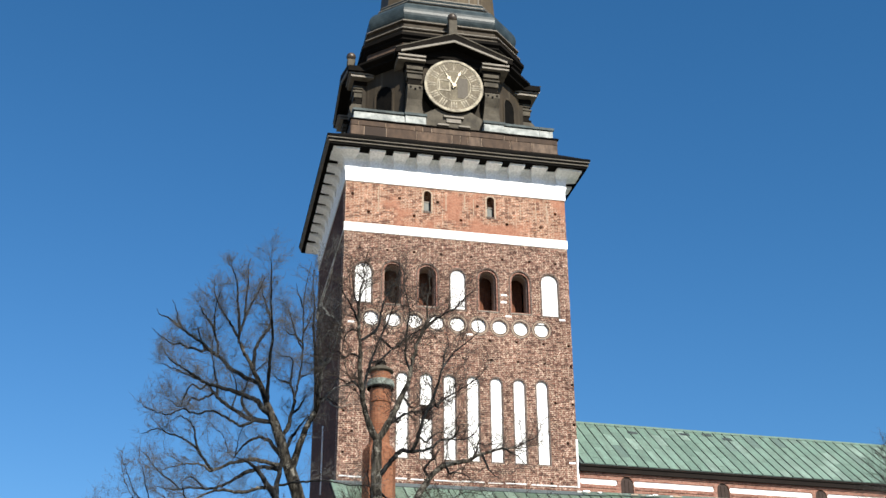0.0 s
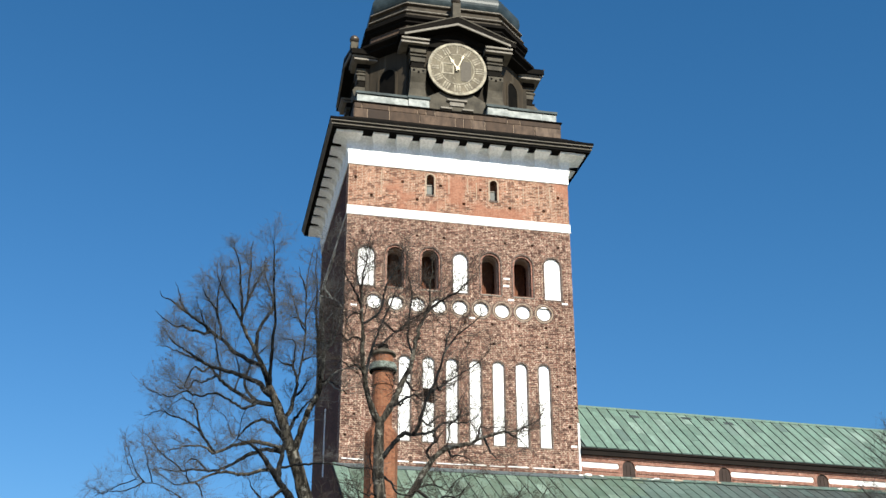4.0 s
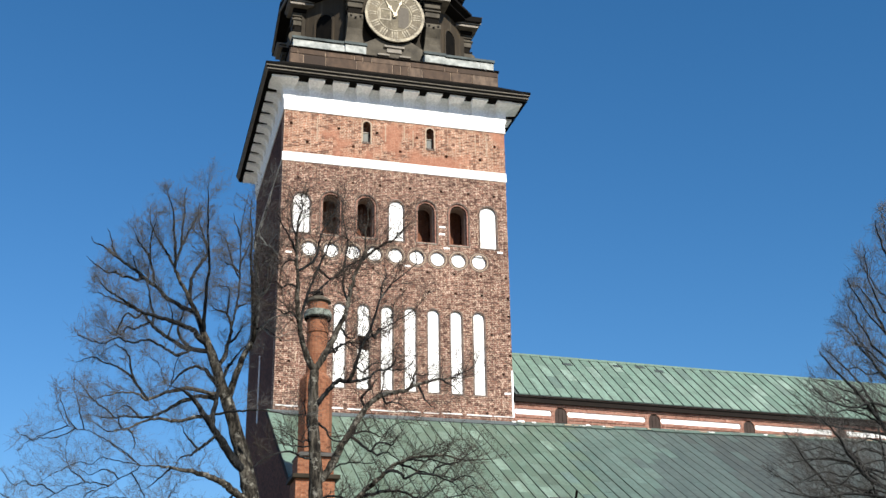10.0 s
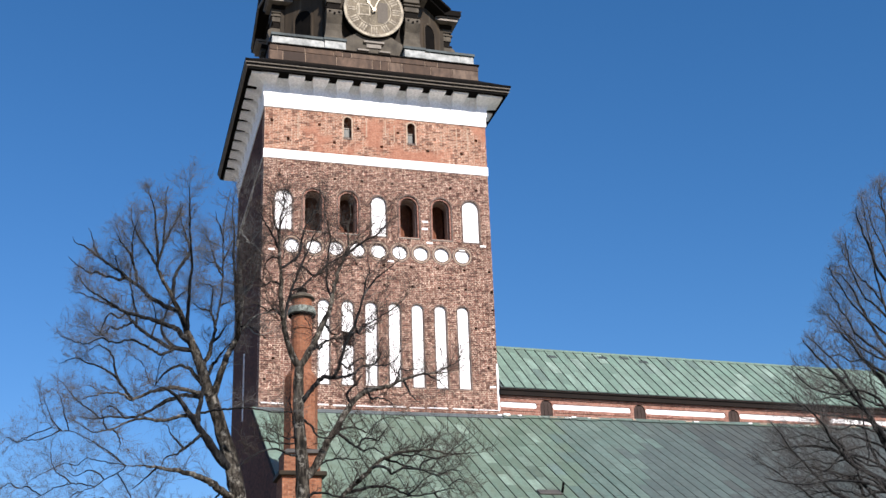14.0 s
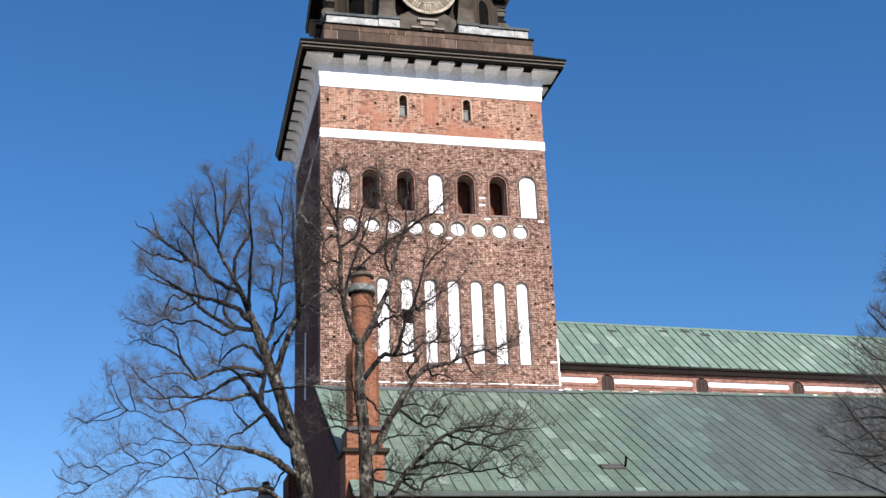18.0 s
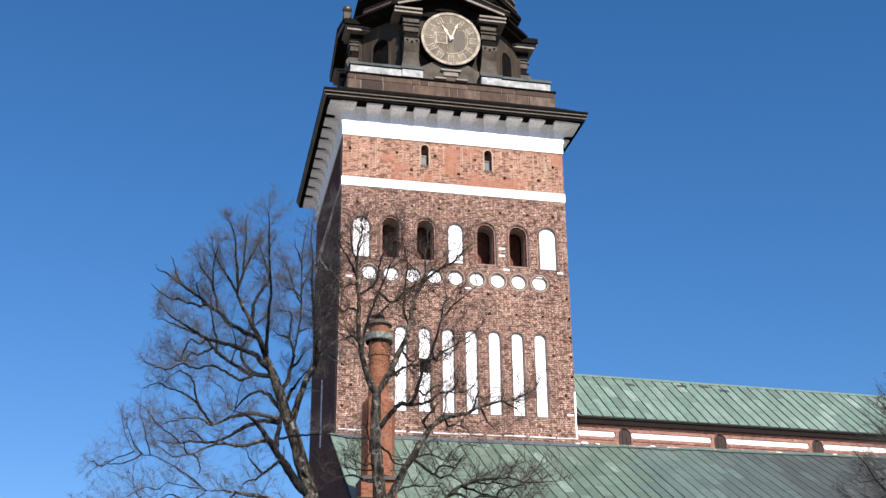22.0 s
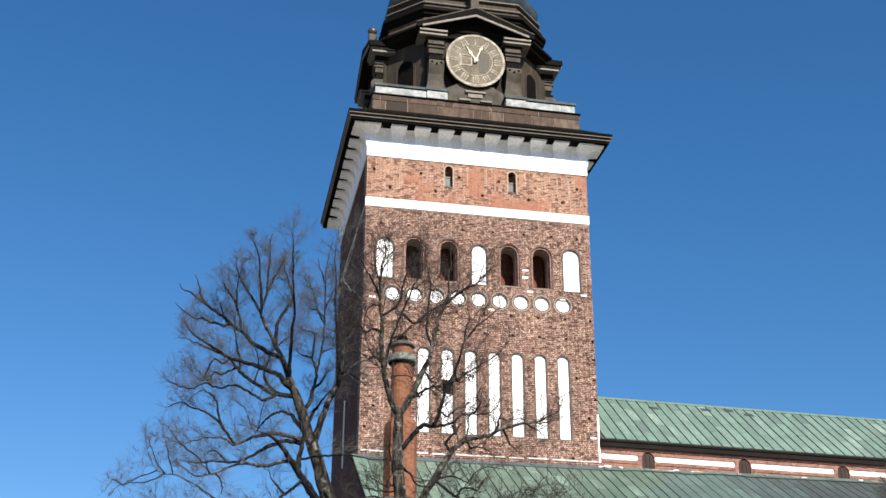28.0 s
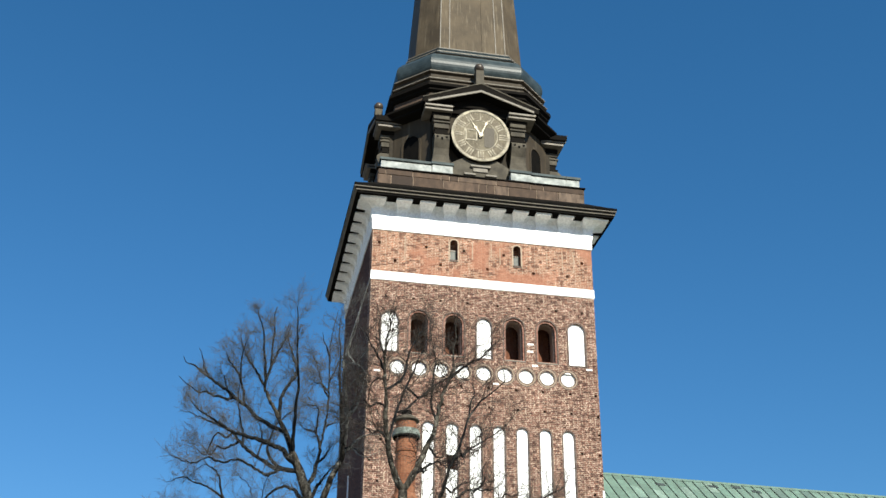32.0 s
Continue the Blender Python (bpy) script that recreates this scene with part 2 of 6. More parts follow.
M_SOFFIT = plain("dark_soffit_boards", (0.016, 0.012, 0.01), (0.011, 0.009, 0.008), 0.85, spec=0.1)
M_WOOD = plain("brown_shutter", (0.165, 0.064, 0.034), (0.1, 0.04, 0.022), 0.8, scale=3.0, spec=0.2)
M_SHUTTER = plain("dark_brown_boards", (0.0486, 0.033, 0.0272), (0.035, 0.0233, 0.0195), 0.8, scale=3.0, spec=0.2)
M_HATCH = plain("grey_brown_sheet", (0.066, 0.062, 0.056), (0.048, 0.046, 0.042), 0.7)
M_LINING = plain("brown_grey_plaster", (0.33, 0.235, 0.185), (0.22, 0.15, 0.118), 0.9, scale=2.5, fine=9.0)
M_GLASS = plain("old_window_glass", (0.05, 0.055, 0.045), (0.03, 0.035, 0.03), 0.45, spec=0.3)
M_DIAL = streaked("clock_dial_face", (0.18, 0.155, 0.108), (0.095, 0.08, 0.056), (0.35, 0.31, 0.225), (5.0, 1.0, 4.0))
M_GOLD = plain("worn_gilding", (0.38, 0.335, 0.24), (0.13, 0.11, 0.078), 0.6, 0.0, scale=3.5, fine=8.0)
M_GILT = plain("bright_gilding", (0.329, 0.29, 0.212), (0.235, 0.204, 0.149), 0.45, 0.2, scale=3.0)
M_BALL = plain("brown_metal_ball", (0.085, 0.066, 0.05), (0.04, 0.032, 0.026), 0.4, 0.25, scale=4.0)
M_TWIG = plain("brown_twigs", (0.098, 0.093, 0.087), (0.072, 0.069, 0.065), 0.9, scale=1.2, spec=0.1)
M_TWIG_BROWN = plain("dark_brown_twigs", (0.052, 0.043, 0.036), (0.036, 0.03, 0.026), 0.9, scale=1.2, spec=0.1)
M_GRASS = plain("spring_grass_and_gravel", (0.175, 0.157, 0.118), (0.215, 0.194, 0.16), 0.95, scale=0.3, fine=9.0)
M_GUTTER = plain("dull_green_gutter", (0.06, 0.078, 0.07), (0.04, 0.052, 0.047), 0.6, 0.1)


def tree_bark(name, furrow, ridge, crest, lichen, cover):
    """Rough bark: dark furrows, pale grey lichen in patches."""
    m, nt, b = start_material(name, 0.95, 0.0, 0.1)
    p = place(nt)
    long = node(nt, "ShaderNodeVectorMath", {0: p, 1: (6.0, 6.0, 1.8)}, operation="MULTIPLY").outputs[0]
    rough = noise_tex(nt, long, 1.6, 6.0, 0.7)
    c = ramp(nt, rough, [(0.36, furrow), (0.48, ridge), (0.62, crest)])
    lich = ramp(nt, noise_tex(nt, p, 4.0, 5.0, 0.75), [(cover, (0, 0, 0)), (cover + 0.07, (0.9, 0.9, 0.9))])
    c = mix(nt, lich, c, lichen)
    nt.links.new(c, b.inputs["Base Color"])
    bump(nt, b, rough, 1.0, 0.05)
    return m


M_BARK = tree_bark("lichened_bark", (0.006, 0.0055, 0.005), (0.024, 0.021, 0.017), (0.085, 0.077, 0.062), (0.185, 0.177, 0.152), 0.55)
# pale bark copy: sunlight put into the limbs before the west wall
M_BARK_SUNLIT = tree_bark("pale_lichened_bark", (0.03, 0.03, 0.028), (0.1, 0.098, 0.09), (0.19, 0.185, 0.17), (0.26, 0.26, 0.24), 0.5)
M_LIMB = tree_bark("dark_limb_bark", (0.004, 0.0044, 0.005), (0.0105, 0.011, 0.0115), (0.026, 0.0265, 0.026), (0.085, 0.087, 0.081), 0.59)


# ---- mesh helpers ----
def part(name, bm, material, parent=None, label="", smooth=False):
    me = bpy.data.meshes.new(name)
    bmesh.ops.recalc_face_normals(bm, faces=bm.faces)
    bm.to_mesh(me)
    bm.free()
    me.materials.append(material)
    if smooth:
        me.shade_smooth()
    ob = new(name, me)
    ob.parent = parent
    return tagged(ob, label) if label else ob


def again(ob, m, parent):
    """Another object on the same mesh, at the pose m within its parent."""
    o = new(ob.name.split(".")[0], ob.data)
    o.parent, o.matrix_basis = parent, m
    return o


def thing(name, label, category, group="", kind=""):
    return tagged(new(name), label, category, group, kind)


def box(bm, x0, x1, y0, y1, z0, z1, bevel=0.0):
    made = bmesh.ops.create_cube(bm, size=1.0, matrix=Matrix.LocRotScale(((x0 + x1) / 2, (y0 + y1) / 2, (z0 + z1) / 2), None, (x1 - x0, y1 - y0, z1 - z0)))
    if bevel:
        edges = list({e for v in made["verts"] for e in v.link_edges})
        bmesh.ops.bevel(bm, geom=edges, offset=bevel, segments=2, affect="EDGES", profile=0.5)
    return bm


def boxes(*rows, bevel=0.0):
    bm = bmesh.new()
    for r in rows:
        box(bm, *r, bevel=bevel)
    return bm


def prism(bm, outline, y0, y1):
    """An outline in x and z, drawn out from y0 to y1."""
    a, b = [bm.verts.new((x, y0, z)) for x, z in outline], [bm.verts.new((x, y1, z)) for x, z in outline]
    bm.faces.new(a), bm.faces.new(b[::-1])
    for i in range(len(a)):
        j = (i + 1) % len(a)
        bm.faces.new((a[j], a[i], b[i], b[j]))
    return bm


def arch(x, w, z0, z1, grow=0.0, steps=9):
    """The outline of a round-headed opening: middle, width, sill and crown."""
    r, zs = w / 2 + grow, z1 - w / 2
    return [(x - r, z0 - grow), (x + r, z0 - grow)] + [(x + r * math.cos(a), zs + r * math.sin(a)) for a in np.linspace(0, math.pi, steps)]


def disc(x, z, r, steps=20):
    return [(x + r * math.cos(a), z + r * math.sin(a)) for a in np.linspace(0, 2 * math.pi, steps, endpoint=False)]


def ring(bm, inner, outer, y0, y1):
    """A flat band between two outlines with as many corners, with thickness."""
    n = len(inner)
    v = [[bm.verts.new((x, y, z)) for x, z in o] for y in (y0, y1) for o in (inner, outer)]
    for i in range(n):
        j = (i + 1) % n
        for a, b in ((0, 1), (1, 3), (3, 2), (2, 0)):
            bm.faces.new((v[a][i], v[a][j], v[b][j], v[b][i]))
    return bm


def loft(bm, loops, caps=True):
    rows = [[bm.verts.new(p) for p in l] for l in loops]
    n = len(rows[0])
    for a, b in zip(rows, rows[1:]):
        for i in range(n):
            j = (i + 1) % n
            bm.faces.new((a[i], a[j], b[j], b[i]))
    if caps:
        bm.faces.new(rows[0][::-1]), bm.faces.new(rows[-1])
    return bm


def turned(x, y, profile, steps=18):
    return loft(bmesh.new(), [[(x + r * math.cos(a), y + r * math.sin(a), z) for a in np.linspace(0, 2 * math.pi, steps, endpoint=False)] for r, z in profile])


def cut(ob, cutter):
    """Takes the cutter's solid out of ob's mesh."""
    me = bpy.data.meshes.new("cutter")
    bmesh.ops.recalc_face_normals(cutter, faces=cutter.faces)
    cutter.to_mesh(me)
    cutter.free()
    c = new("cutter", me)
    c.parent = ob.parent
    mod = ob.modifiers.new("cut", "BOOLEAN")
    mod.object, mod.operation, mod.solver = c, "DIFFERENCE", "EXACT"
    bpy.context.view_layer.update()
    fresh = bpy.data.meshes.new_from_object(ob.evaluated_get(bpy.context.evaluated_depsgraph_get()))
    ob.modifiers.clear()
    ob.data = fresh
    bpy.data.objects.remove(c)


# ---- ground ----
bm = bmesh.new()
bmesh.ops.create_grid(bm, x_segments=8, y_segments=8, size=3000)
tagged(part("ground", bm, M_GRASS), "dry early spring grass and gravel of a churchyard", "ground", kind="structure")

# ---- church tower: a square brick shaft, its axis at AX, AY ----
AX, AY, H, WALL = 13.865, 66.415, 6.415, 0.9
tower = thing("church_tower", "tall medieval red-brick church tower with whitewashed blind niches and bands", "church tower")
tower.location = (AX, AY, 0)
QUARTERS = [pose(0, 0, 0, 0, 0, a) for a in (90, 180, 270)]


def turn_round(ob, parent):
    for q in QUARTERS:
        again(ob, q, parent)


SLITS = [-3.07 + 1.277 * i for i in range(7)]
CIRCLES = [-4.81 + 1.188 * i for i in range(9)]
NICHES = [(-5.29, 0.92, 26.5, 28.83), (-0.02, 0.82, 26.48, 28.85), (5.28, 0.95, 26.47, 29.0)]
BELFRY = [-3.66, -1.73, 1.69, 3.55]
SMALL = [-1.74, 1.95]
HOLES = [(x, 24.77) for x in (-5.4, -3.9, -2.4, -1.3, 0.2, 1.73, 3.25, 4.78, 6.22)]
HOLES += [(x, 23.66) for x in (-5.3, -3.8, -2.3, -0.9, 0.23, 1.8, 3.3, 4.8)]
HOLES += [(x, 29.69) for x in (-5.53, -4.0, -2.48, -0.95, 0.77, 2.56, 4.14, 5.68)]
HOLES += [(5.3, 21.45), (5.9, 19.24), (6.3, 22.55), (6.3, 21.42), (-6.16, 20.35), (-5.7, 19.27), (-6.14, 18.15), (4.93, 17.05), (2.87, 17.0), (6.3, 20.3), (6.3, 23.6), (-4.6, 22.6), (-5.6, 21.5)]
HOLES_TOP = [(x, 31.92) for x in (-5.1, -2.5, 0.2, 2.9, 4.9)] + [(-6.01, 32.98), (-3.34, 32.96), (-1.15, 32.94), (1.17, 32.9), (5.81, 32.87)]

wall = part("wall", boxes((-H, H, -H, -H + WALL, 0, 30.92)), M_BRICK, tower)
c = bmesh.new()
for x in SLITS:
    prism(c, arch(x, 0.62, 18.03, 22.65), -H - 0.2, -H + 0.22)
for x in CIRCLES:
    prism(c, disc(x, 25.6, 0.4), -H - 0.2, -H + 0.2)
for x, w, z0, z1 in NICHES:
    prism(c, arch(x, w, z0, z1), -H - 0.2, -H + 0.22)
for x in BELFRY:
    prism(c, arch(x, 1.16, 26.48, 29.02), -H - 0.2, -H + 0.14)
for x, z in HOLES:
    s = 0.07
    prism(c, [(x - s, z - s), (x + s, z - s), (x + s, z + s), (x - s, z + s)], -H - 0.2, -H + 0.3)
cut(wall, c)
c = bmesh.new()
for x in BELFRY:
    prism(c, arch(x, 1.0, 26.55, 28.93), -H - 0.3, -H + WALL + 0.3)
box(c, SLITS[1] - 0.23, SLITS[1] + 0.23, -H - 0.3, -H + 0.8, 20.15, 20.95)
cut(wall, c)
top = part("wall", boxes((-H, H, -H, -H + WALL, 30.92, 33.8)), M_BRICK_TOP, tower)
c = bmesh.new()
for x in SMALL:
    prism(c, arch(x, 0.43, 32.3, 33.58), -H - 0.2, -H + 0.6)
for x, z in HOLES_TOP:
    s = 0.08
    prism(c, [(x - s, z - s), (x + s, z - s), (x + s, z + s), (x - s, z + s)], -H - 0.2, -H + 0.3)
cut(top, c)
part("wall", boxes((-H, -H + WALL, -H + WALL, H, 0, 33.8)), M_BRICK_SHADE, tower)
part("wall", boxes((H - WALL, H, -H + WALL, H, 0, 33.8)), M_BRICK, tower)
part("wall", boxes((-H + WALL, H - WALL, H - WALL, H, 0, 33.8)), M_BRICK, tower)
part("floor_deck", boxes((-H + WALL, H - WALL, -H + WALL, H - WALL, 25.9, 26.2)), M_WOOD, tower, "dark timber deck inside the belfry")

for x in SLITS:
    n = part("blind_niche", prism(bmesh.new(), arch(x, 0.616, 18.034, 22.646), -H + 0.1, -H + 0.216) if abs(x - SLITS[1]) > 0.1 else prism(prism(bmesh.new(), [(x - 0.308, 18.034), (x + 0.308, 18.034), (x + 0.308, 20.15), (x - 0.308, 20.15)], -H + 0.1, -H + 0.216), arch(x, 0.616, 20.95, 22.646), -H + 0.1, -H + 0.216), M_LIME, tower, "tall whitewashed lancet niche")
    part("surround", ring(bmesh.new(), arch(x, 0.622, 18.03, 22.652), arch(x, 0.622, 18.03, 22.652, 0.075), -H - 0.012, -H + 0.05), M_BRICK_DARK, n)
for x in CIRCLES:
    n = part("round_recess", prism(bmesh.new(), disc(x, 25.6, 0.396), -H + 0.09, -H + 0.198), M_LIME, tower, "whitewashed round recess")
    part("surround", ring(bmesh.new(), disc(x, 25.6, 0.402), disc(x, 25.6, 0.47), -H - 0.012, -H + 0.05), M_BRICK_DARK, n)
    part("mortar_ring", ring(bmesh.new(), disc(x, 25.6, 0.474), disc(x, 25.6, 0.525), -H - 0.008, -H + 0.05), M_MORTAR, n)
    part("outer_ring", ring(bmesh.new(), disc(x, 25.6, 0.529), disc(x, 25.6, 0.585), -H - 0.012, -H + 0.05), M_BRICK_DARK, n)
for x, w, z0, z1 in NICHES:
    n = part("blind_niche", prism(bmesh.new(), arch(x, w - 0.004, z0 + 0.004, z1 - 0.004), -H + 0.1, -H + 0.216), M_LIME, tower, "whitewashed round-headed blind window")
    part("surround", ring(bmesh.new(), arch(x, w + 0.004, z0, z1 + 0.002), arch(x, w + 0.004, z0, z1 + 0.002, 0.09), -H - 0.012, -H + 0.05), M_BRICK_DARK, n)
for x in BELFRY:
    n = part("belfry_opening", ring(bmesh.new(), arch(x, 1.17, 26.5, 29.03), arch(x, 1.17, 26.5, 29.03, 0.075), -H - 0.012, -H + 0.06), M_BRICK_DARK, tower, "open round-headed belfry window")
    part("brick_frame", ring(bmesh.new(), arch(x, 0.99, 26.56, 28.925), arch(x, 1.15, 26.49, 29.015), -H + 0.06, -H + 0.136), M_BRICK_RED, n, "red-brown moulded brick frame")
    part("lining", ring(bmesh.new(), arch(x, 0.86, 26.63, 28.86), arch(x, 0.99, 26.556, 28.924), -H + 0.28, -H + 0.89), M_LINING, n, "grey-brown plaster lining")
    part("sill", boxes((x - 0.57, x + 0.57, -H - 0.02, -H + 0.055, 26.43, 26.5), bevel=0.01), M_EDGE, n)
    # boards added behind the openings so the unlit interior reads brown
    for k in range(6):
        z0, depth = (27.1 - 0.06 * (k % 2), 1.6) if x < 0 else (26.3, 1.5)
        part("shutter_board", boxes((x - 0.53 + 0.178 * k, x - 0.365 + 0.178 * k, -H + depth, -H + depth + 0.04, z0, 29.3)), M_WOOD, n)
for x in SMALL:
    n = part("small_window", ring(bmesh.new(), arch(x, 0.436, 32.3, 33.585), arch(x, 0.436, 32.3, 33.585, 0.09), -H - 0.01, -H + 0.05), M_MORTAR, tower, "small slit window with worn plaster edging")
    part("pane", boxes((x - 0.21, x + 0.21, -H + 0.3, -H + 0.33, 32.31, 33.0)), M_GLASS, n)
    part("glazing_bar", boxes((x - 0.21, x + 0.21, -H + 0.27, -H + 0.3, 32.98, 33.05)), M_EDGE, n)
    part("sill", boxes((x - 0.25, x + 0.25, -H - 0.03, -H + 0.2, 32.2, 32.3)), M_BRICK_DARK, n)

band = part("white_band", boxes((-H - 0.04, H + 0.04, -H - 0.04, -H + 0.0, 30.67, 31.2), bevel=0.008), M_LIME, tower, "flat whitewashed string band")
for q in QUARTERS[:2]:
    again(band, q, tower)
part("string_ledge", boxes((-H - 0.06, -H + 0.0, -H, H, 30.68, 30.76), bevel=0.01), M_LIME_OLD, tower, "thin pale ledge on the west wall")
RIB = [(0.0, 34.66), (0.0, 35.0), (0.05, 35.1), (0.17, 35.2), (0.4, 35.28), (0.72, 35.33)]
COVE = [(-0.03, 34.66), (-0.03, 35.1), (0.03, 35.25), (0.15, 35.36), (0.36, 35.42)]
part("frieze", loft(bmesh.new(), [[(-H - s, -H - s, z), (H + s, -H - s, z), (H + s, H + s, z), (-H - s, H + s, z)] for s, z in ((0.05, 33.79), (0.05, 34.3), (0.11, 34.5), (0.11, 34.66))]), M_LIME, tower, "plain whitewashed frieze under the cornice")
part("cove", loft(bmesh.new(), [[(-H - s, -H - s, z), (H + s, -H - s, z), (H + s, H + s, z), (-H - s, H + s, z)] for s, z in COVE + [(0.36, 35.46)]]), M_COVE, tower, "whitewashed cove, lightened under the cornice")


def bracket(x):
    """One white rib of the cove on the south side: broad foot, narrow waist and a flared head, so that a round-bottomed recess is left on either side."""
    bm = bmesh.new()
    half = [(34.5, 0.69), (34.56, 0.6), (34.62, 0.46), (34.7, 0.38), (34.8, 0.335), (34.95, 0.315), (35.1, 0.32), (35.2, 0.36), (35.28, 0.42), (35.345, 0.455)]
    out = [(34.5, 0.115), (35.0, 0.13), (35.1, 0.18), (35.2, 0.3), (35.28, 0.53), (35.33, 0.85), (35.36, 0.9)]
    loops = []
    for z, w in half:
        y = -H - float(np.interp(z, [a for a, _ in out], [b for _, b in out]))
        a, b = max(x - w, -H + 0.01), min(x + w, H - 0.01)
        loops.append([(a, -H + 0.02, z), (b, -H + 0.02, z), (b, y, z), (a, y, z)])
    loft(bm, loops)
    box(bm, x - 0.45, x + 0.45, -H - 0.9, -H - 0.2, 35.34, 35.452)
    return bm


first = part("corbel", bracket(-4.76), M_COVE, tower, "whitewashed cove corbel")
ends = [part("corbel", bracket(x), M_COVE, tower) for x in (-6.25, 6.25)]
for q in (Matrix(), *QUARTERS):
    for i in range(8):
        if i or q != Matrix():
            again(first, q @ pose(1.36 * i, 0, 0), tower)
    if q != Matrix():
        for o in ends:
            again(o, q, tower)
corner = loft(bmesh.new(), [[(-p, -p2, z) for p, p2 in ((H, H), (H + r, H), (H + r, H + r), (H, H + r))] for r, z in [(s + 0.11, z) for s, z in RIB] + [(0.87, 35.33), (0.87, 35.44)]])
turn_round(part("corner_corbel", corner, M_COVE, tower), tower)


def square(s, z):
    return [(-s, -s, z), (s, -s, z), (s, s, z), (-s, s, z)]


cornice = part("cornice", loft(bmesh.new(), [square(s, z) for s, z in ((7.53, 35.45), (7.53, 35.6), (7.6, 35.65), (7.6, 35.77), (7.66, 35.82), (7.7, 35.88), (7.7, 36.0), (7.6, 36.02))]), M_TAR, tower, "black tarred overhanging timber cornice")
for s, z in ((7.6, 35.585), (7.665, 35.775)):
    part("fillet", loft(bmesh.new(), [square(s, z), square(s + 0.02, z + 0.045)]), M_EDGE, cornice)
part("cornice_roof", loft(bmesh.new(), [square(7.62, 36.015), square(6.25, 36.95), square(6.2, 37.0)]), M_DARK, tower)
for x, z0, z1 in ((-5.36, 19.3, 19.75), (-4.55, 32.0, 33.6), (-0.66, 32.45, 33.51), (0.43, 32.7, 33.59), (0.95, 32.3, 33.36), (3.72, 32.4, 33.3), (4.64, 32.28, 33.45), (5.3, 32.15, 33.55)):
    part("mortar_seam", boxes((x - 0.03, x + 0.03, -H - 0.006, -H + 0.01, z0, z1)), M_MORTAR, tower)
rng = random.Random(21)
fx = -6.3
while fx < 6.35:
    # broken lime fillet where the aisle roof meets the tower
    w, h = rng.uniform(0.25, 1.3), rng.uniform(0.016, 0.034)
    z = 16.925 + rng.uniform(-0.02, 0.015)
    part("mortar_fillet", boxes((fx, min(fx + w, 6.4), -H - rng.uniform(0.03, 0.055), -H + 0.01, z - h, z + h), bevel=0.008), rng.choice((M_LIME, M_LIME, M_LIME_OLD)), tower)
    fx += w + (rng.uniform(0.03, 0.3) if rng.random() < 0.6 else 0.004)
part("mortar_fillet", boxes((H - 0.08, H + 0.03, -H - 0.03, -H + 0.02, 16.9, 19.5), bevel=0.01), M_LIME, tower)
for x, z in ((2.61, 27.53), (2.58, 27.1), (2.83, 26.28), (4.7, 25.98), (5.93, 26.29), (-5.9, 25.3), (0.6, 25.05), (6.1, 18.2)):
    part("pale_brick", boxes((x - 0.17, x + 0.17, -H - 0.006, -H + 0.02, z - 0.05, z + 0.05)), M_LIME, tower)
# upright rod in white, so that it looks lit without any sun
part("downpipe", turned(-H - 0.03, 0.2, ((0.05, 17.5), (0.05, 21.4)), 8), M_LIME, tower, "thin rod on the shaded west wall, whitened to look lit")
part("buttress", boxes((-H - 0.5, -H + 0.02, 4.6, H + 1.4, 0, 14.2)), M_BRICK_SHADE, tower, "brick buttress at the far corner")

# ---- spire: copper-clad clock stage and octagonal shaft ----
spire = thing("tower_spire", "dark copper-clad baroque spire with pedimented clock stage", "church spire")
spire.location = (AX, AY, 0)
C8 = [(-1, -2), (1, -2), (2, -1), (2, 1), (1, 2), (-1, 2), (-2, 1), (-2, -1)]


def eight(a, w, z):
    return [(math.copysign(a if abs(i) == 2 else w, i), math.copysign(a if abs(j) == 2 else w, j), z) for i, j in C8]


part("plinth", loft(bmesh.new(), [square(s, z) for s, z in ((6.18, 36.9), (6.18, 37.95))]), M_MORTAR, spire)
rng = random.Random(21)
for z0, z1 in ((36.93, 37.58), (37.58, 37.94)):
    x0 = -6.21
    while x0 < 6.2:
        x1 = x0 + rng.choice((0.5, 0.8, 1.3, 1.7, 2.1)) * rng.uniform(0.9, 1.1)
        x1 = 6.21 if x1 > 5.7 else x1
        turn_round(part("plate", boxes((x0 + 0.022, x1 - 0.022, -6.215 - rng.uniform(0, 0.03), -6.17, z0 + 0.02, z1 - 0.02)), M_BROWN, spire), spire)
        x0 = x1
part("plinth_lip", loft(bmesh.new(), [square(6.3, 37.955), square(6.3, 38.02)]), M_DARK, spire)
part("stage_floor", loft(bmesh.new(), [square(6.1, 38.02), square(6.05, 38.12)]), M_DARK, spire)
part("drum", loft(bmesh.new(), [eight(4.9, 2.95, 38.1), eight(4.9, 2.95, 44.9)]), M_DRUM, spire, "brown octagonal drum")

for a, b in ((-6.03, -3.02), (3.02, 5.18)):
    for name, g, z0, z1, m in (("ledge", 0, 38.14, 38.6, M_PALE), ("ledge_gap", -0.08, 38.6, 38.67, M_DARK), ("ledge_top", 0.07, 38.67, 38.82, M_BLUEGREY)):
        turn_round(part(name, boxes((a - (g if a < 0 else 0), b, -6.03 - g, -5.2, z0, z1)), m, spire), spire)


def everywhere(ob, out=0.2, drop=0.2):
    """Moves a piece of the south bay to its place and repeats it on the other sides."""
    m = pose(0, -out, -drop)
    ob.matrix_basis = m
    for q in QUARTERS:
        again(ob, q @ m, spire)
    return ob


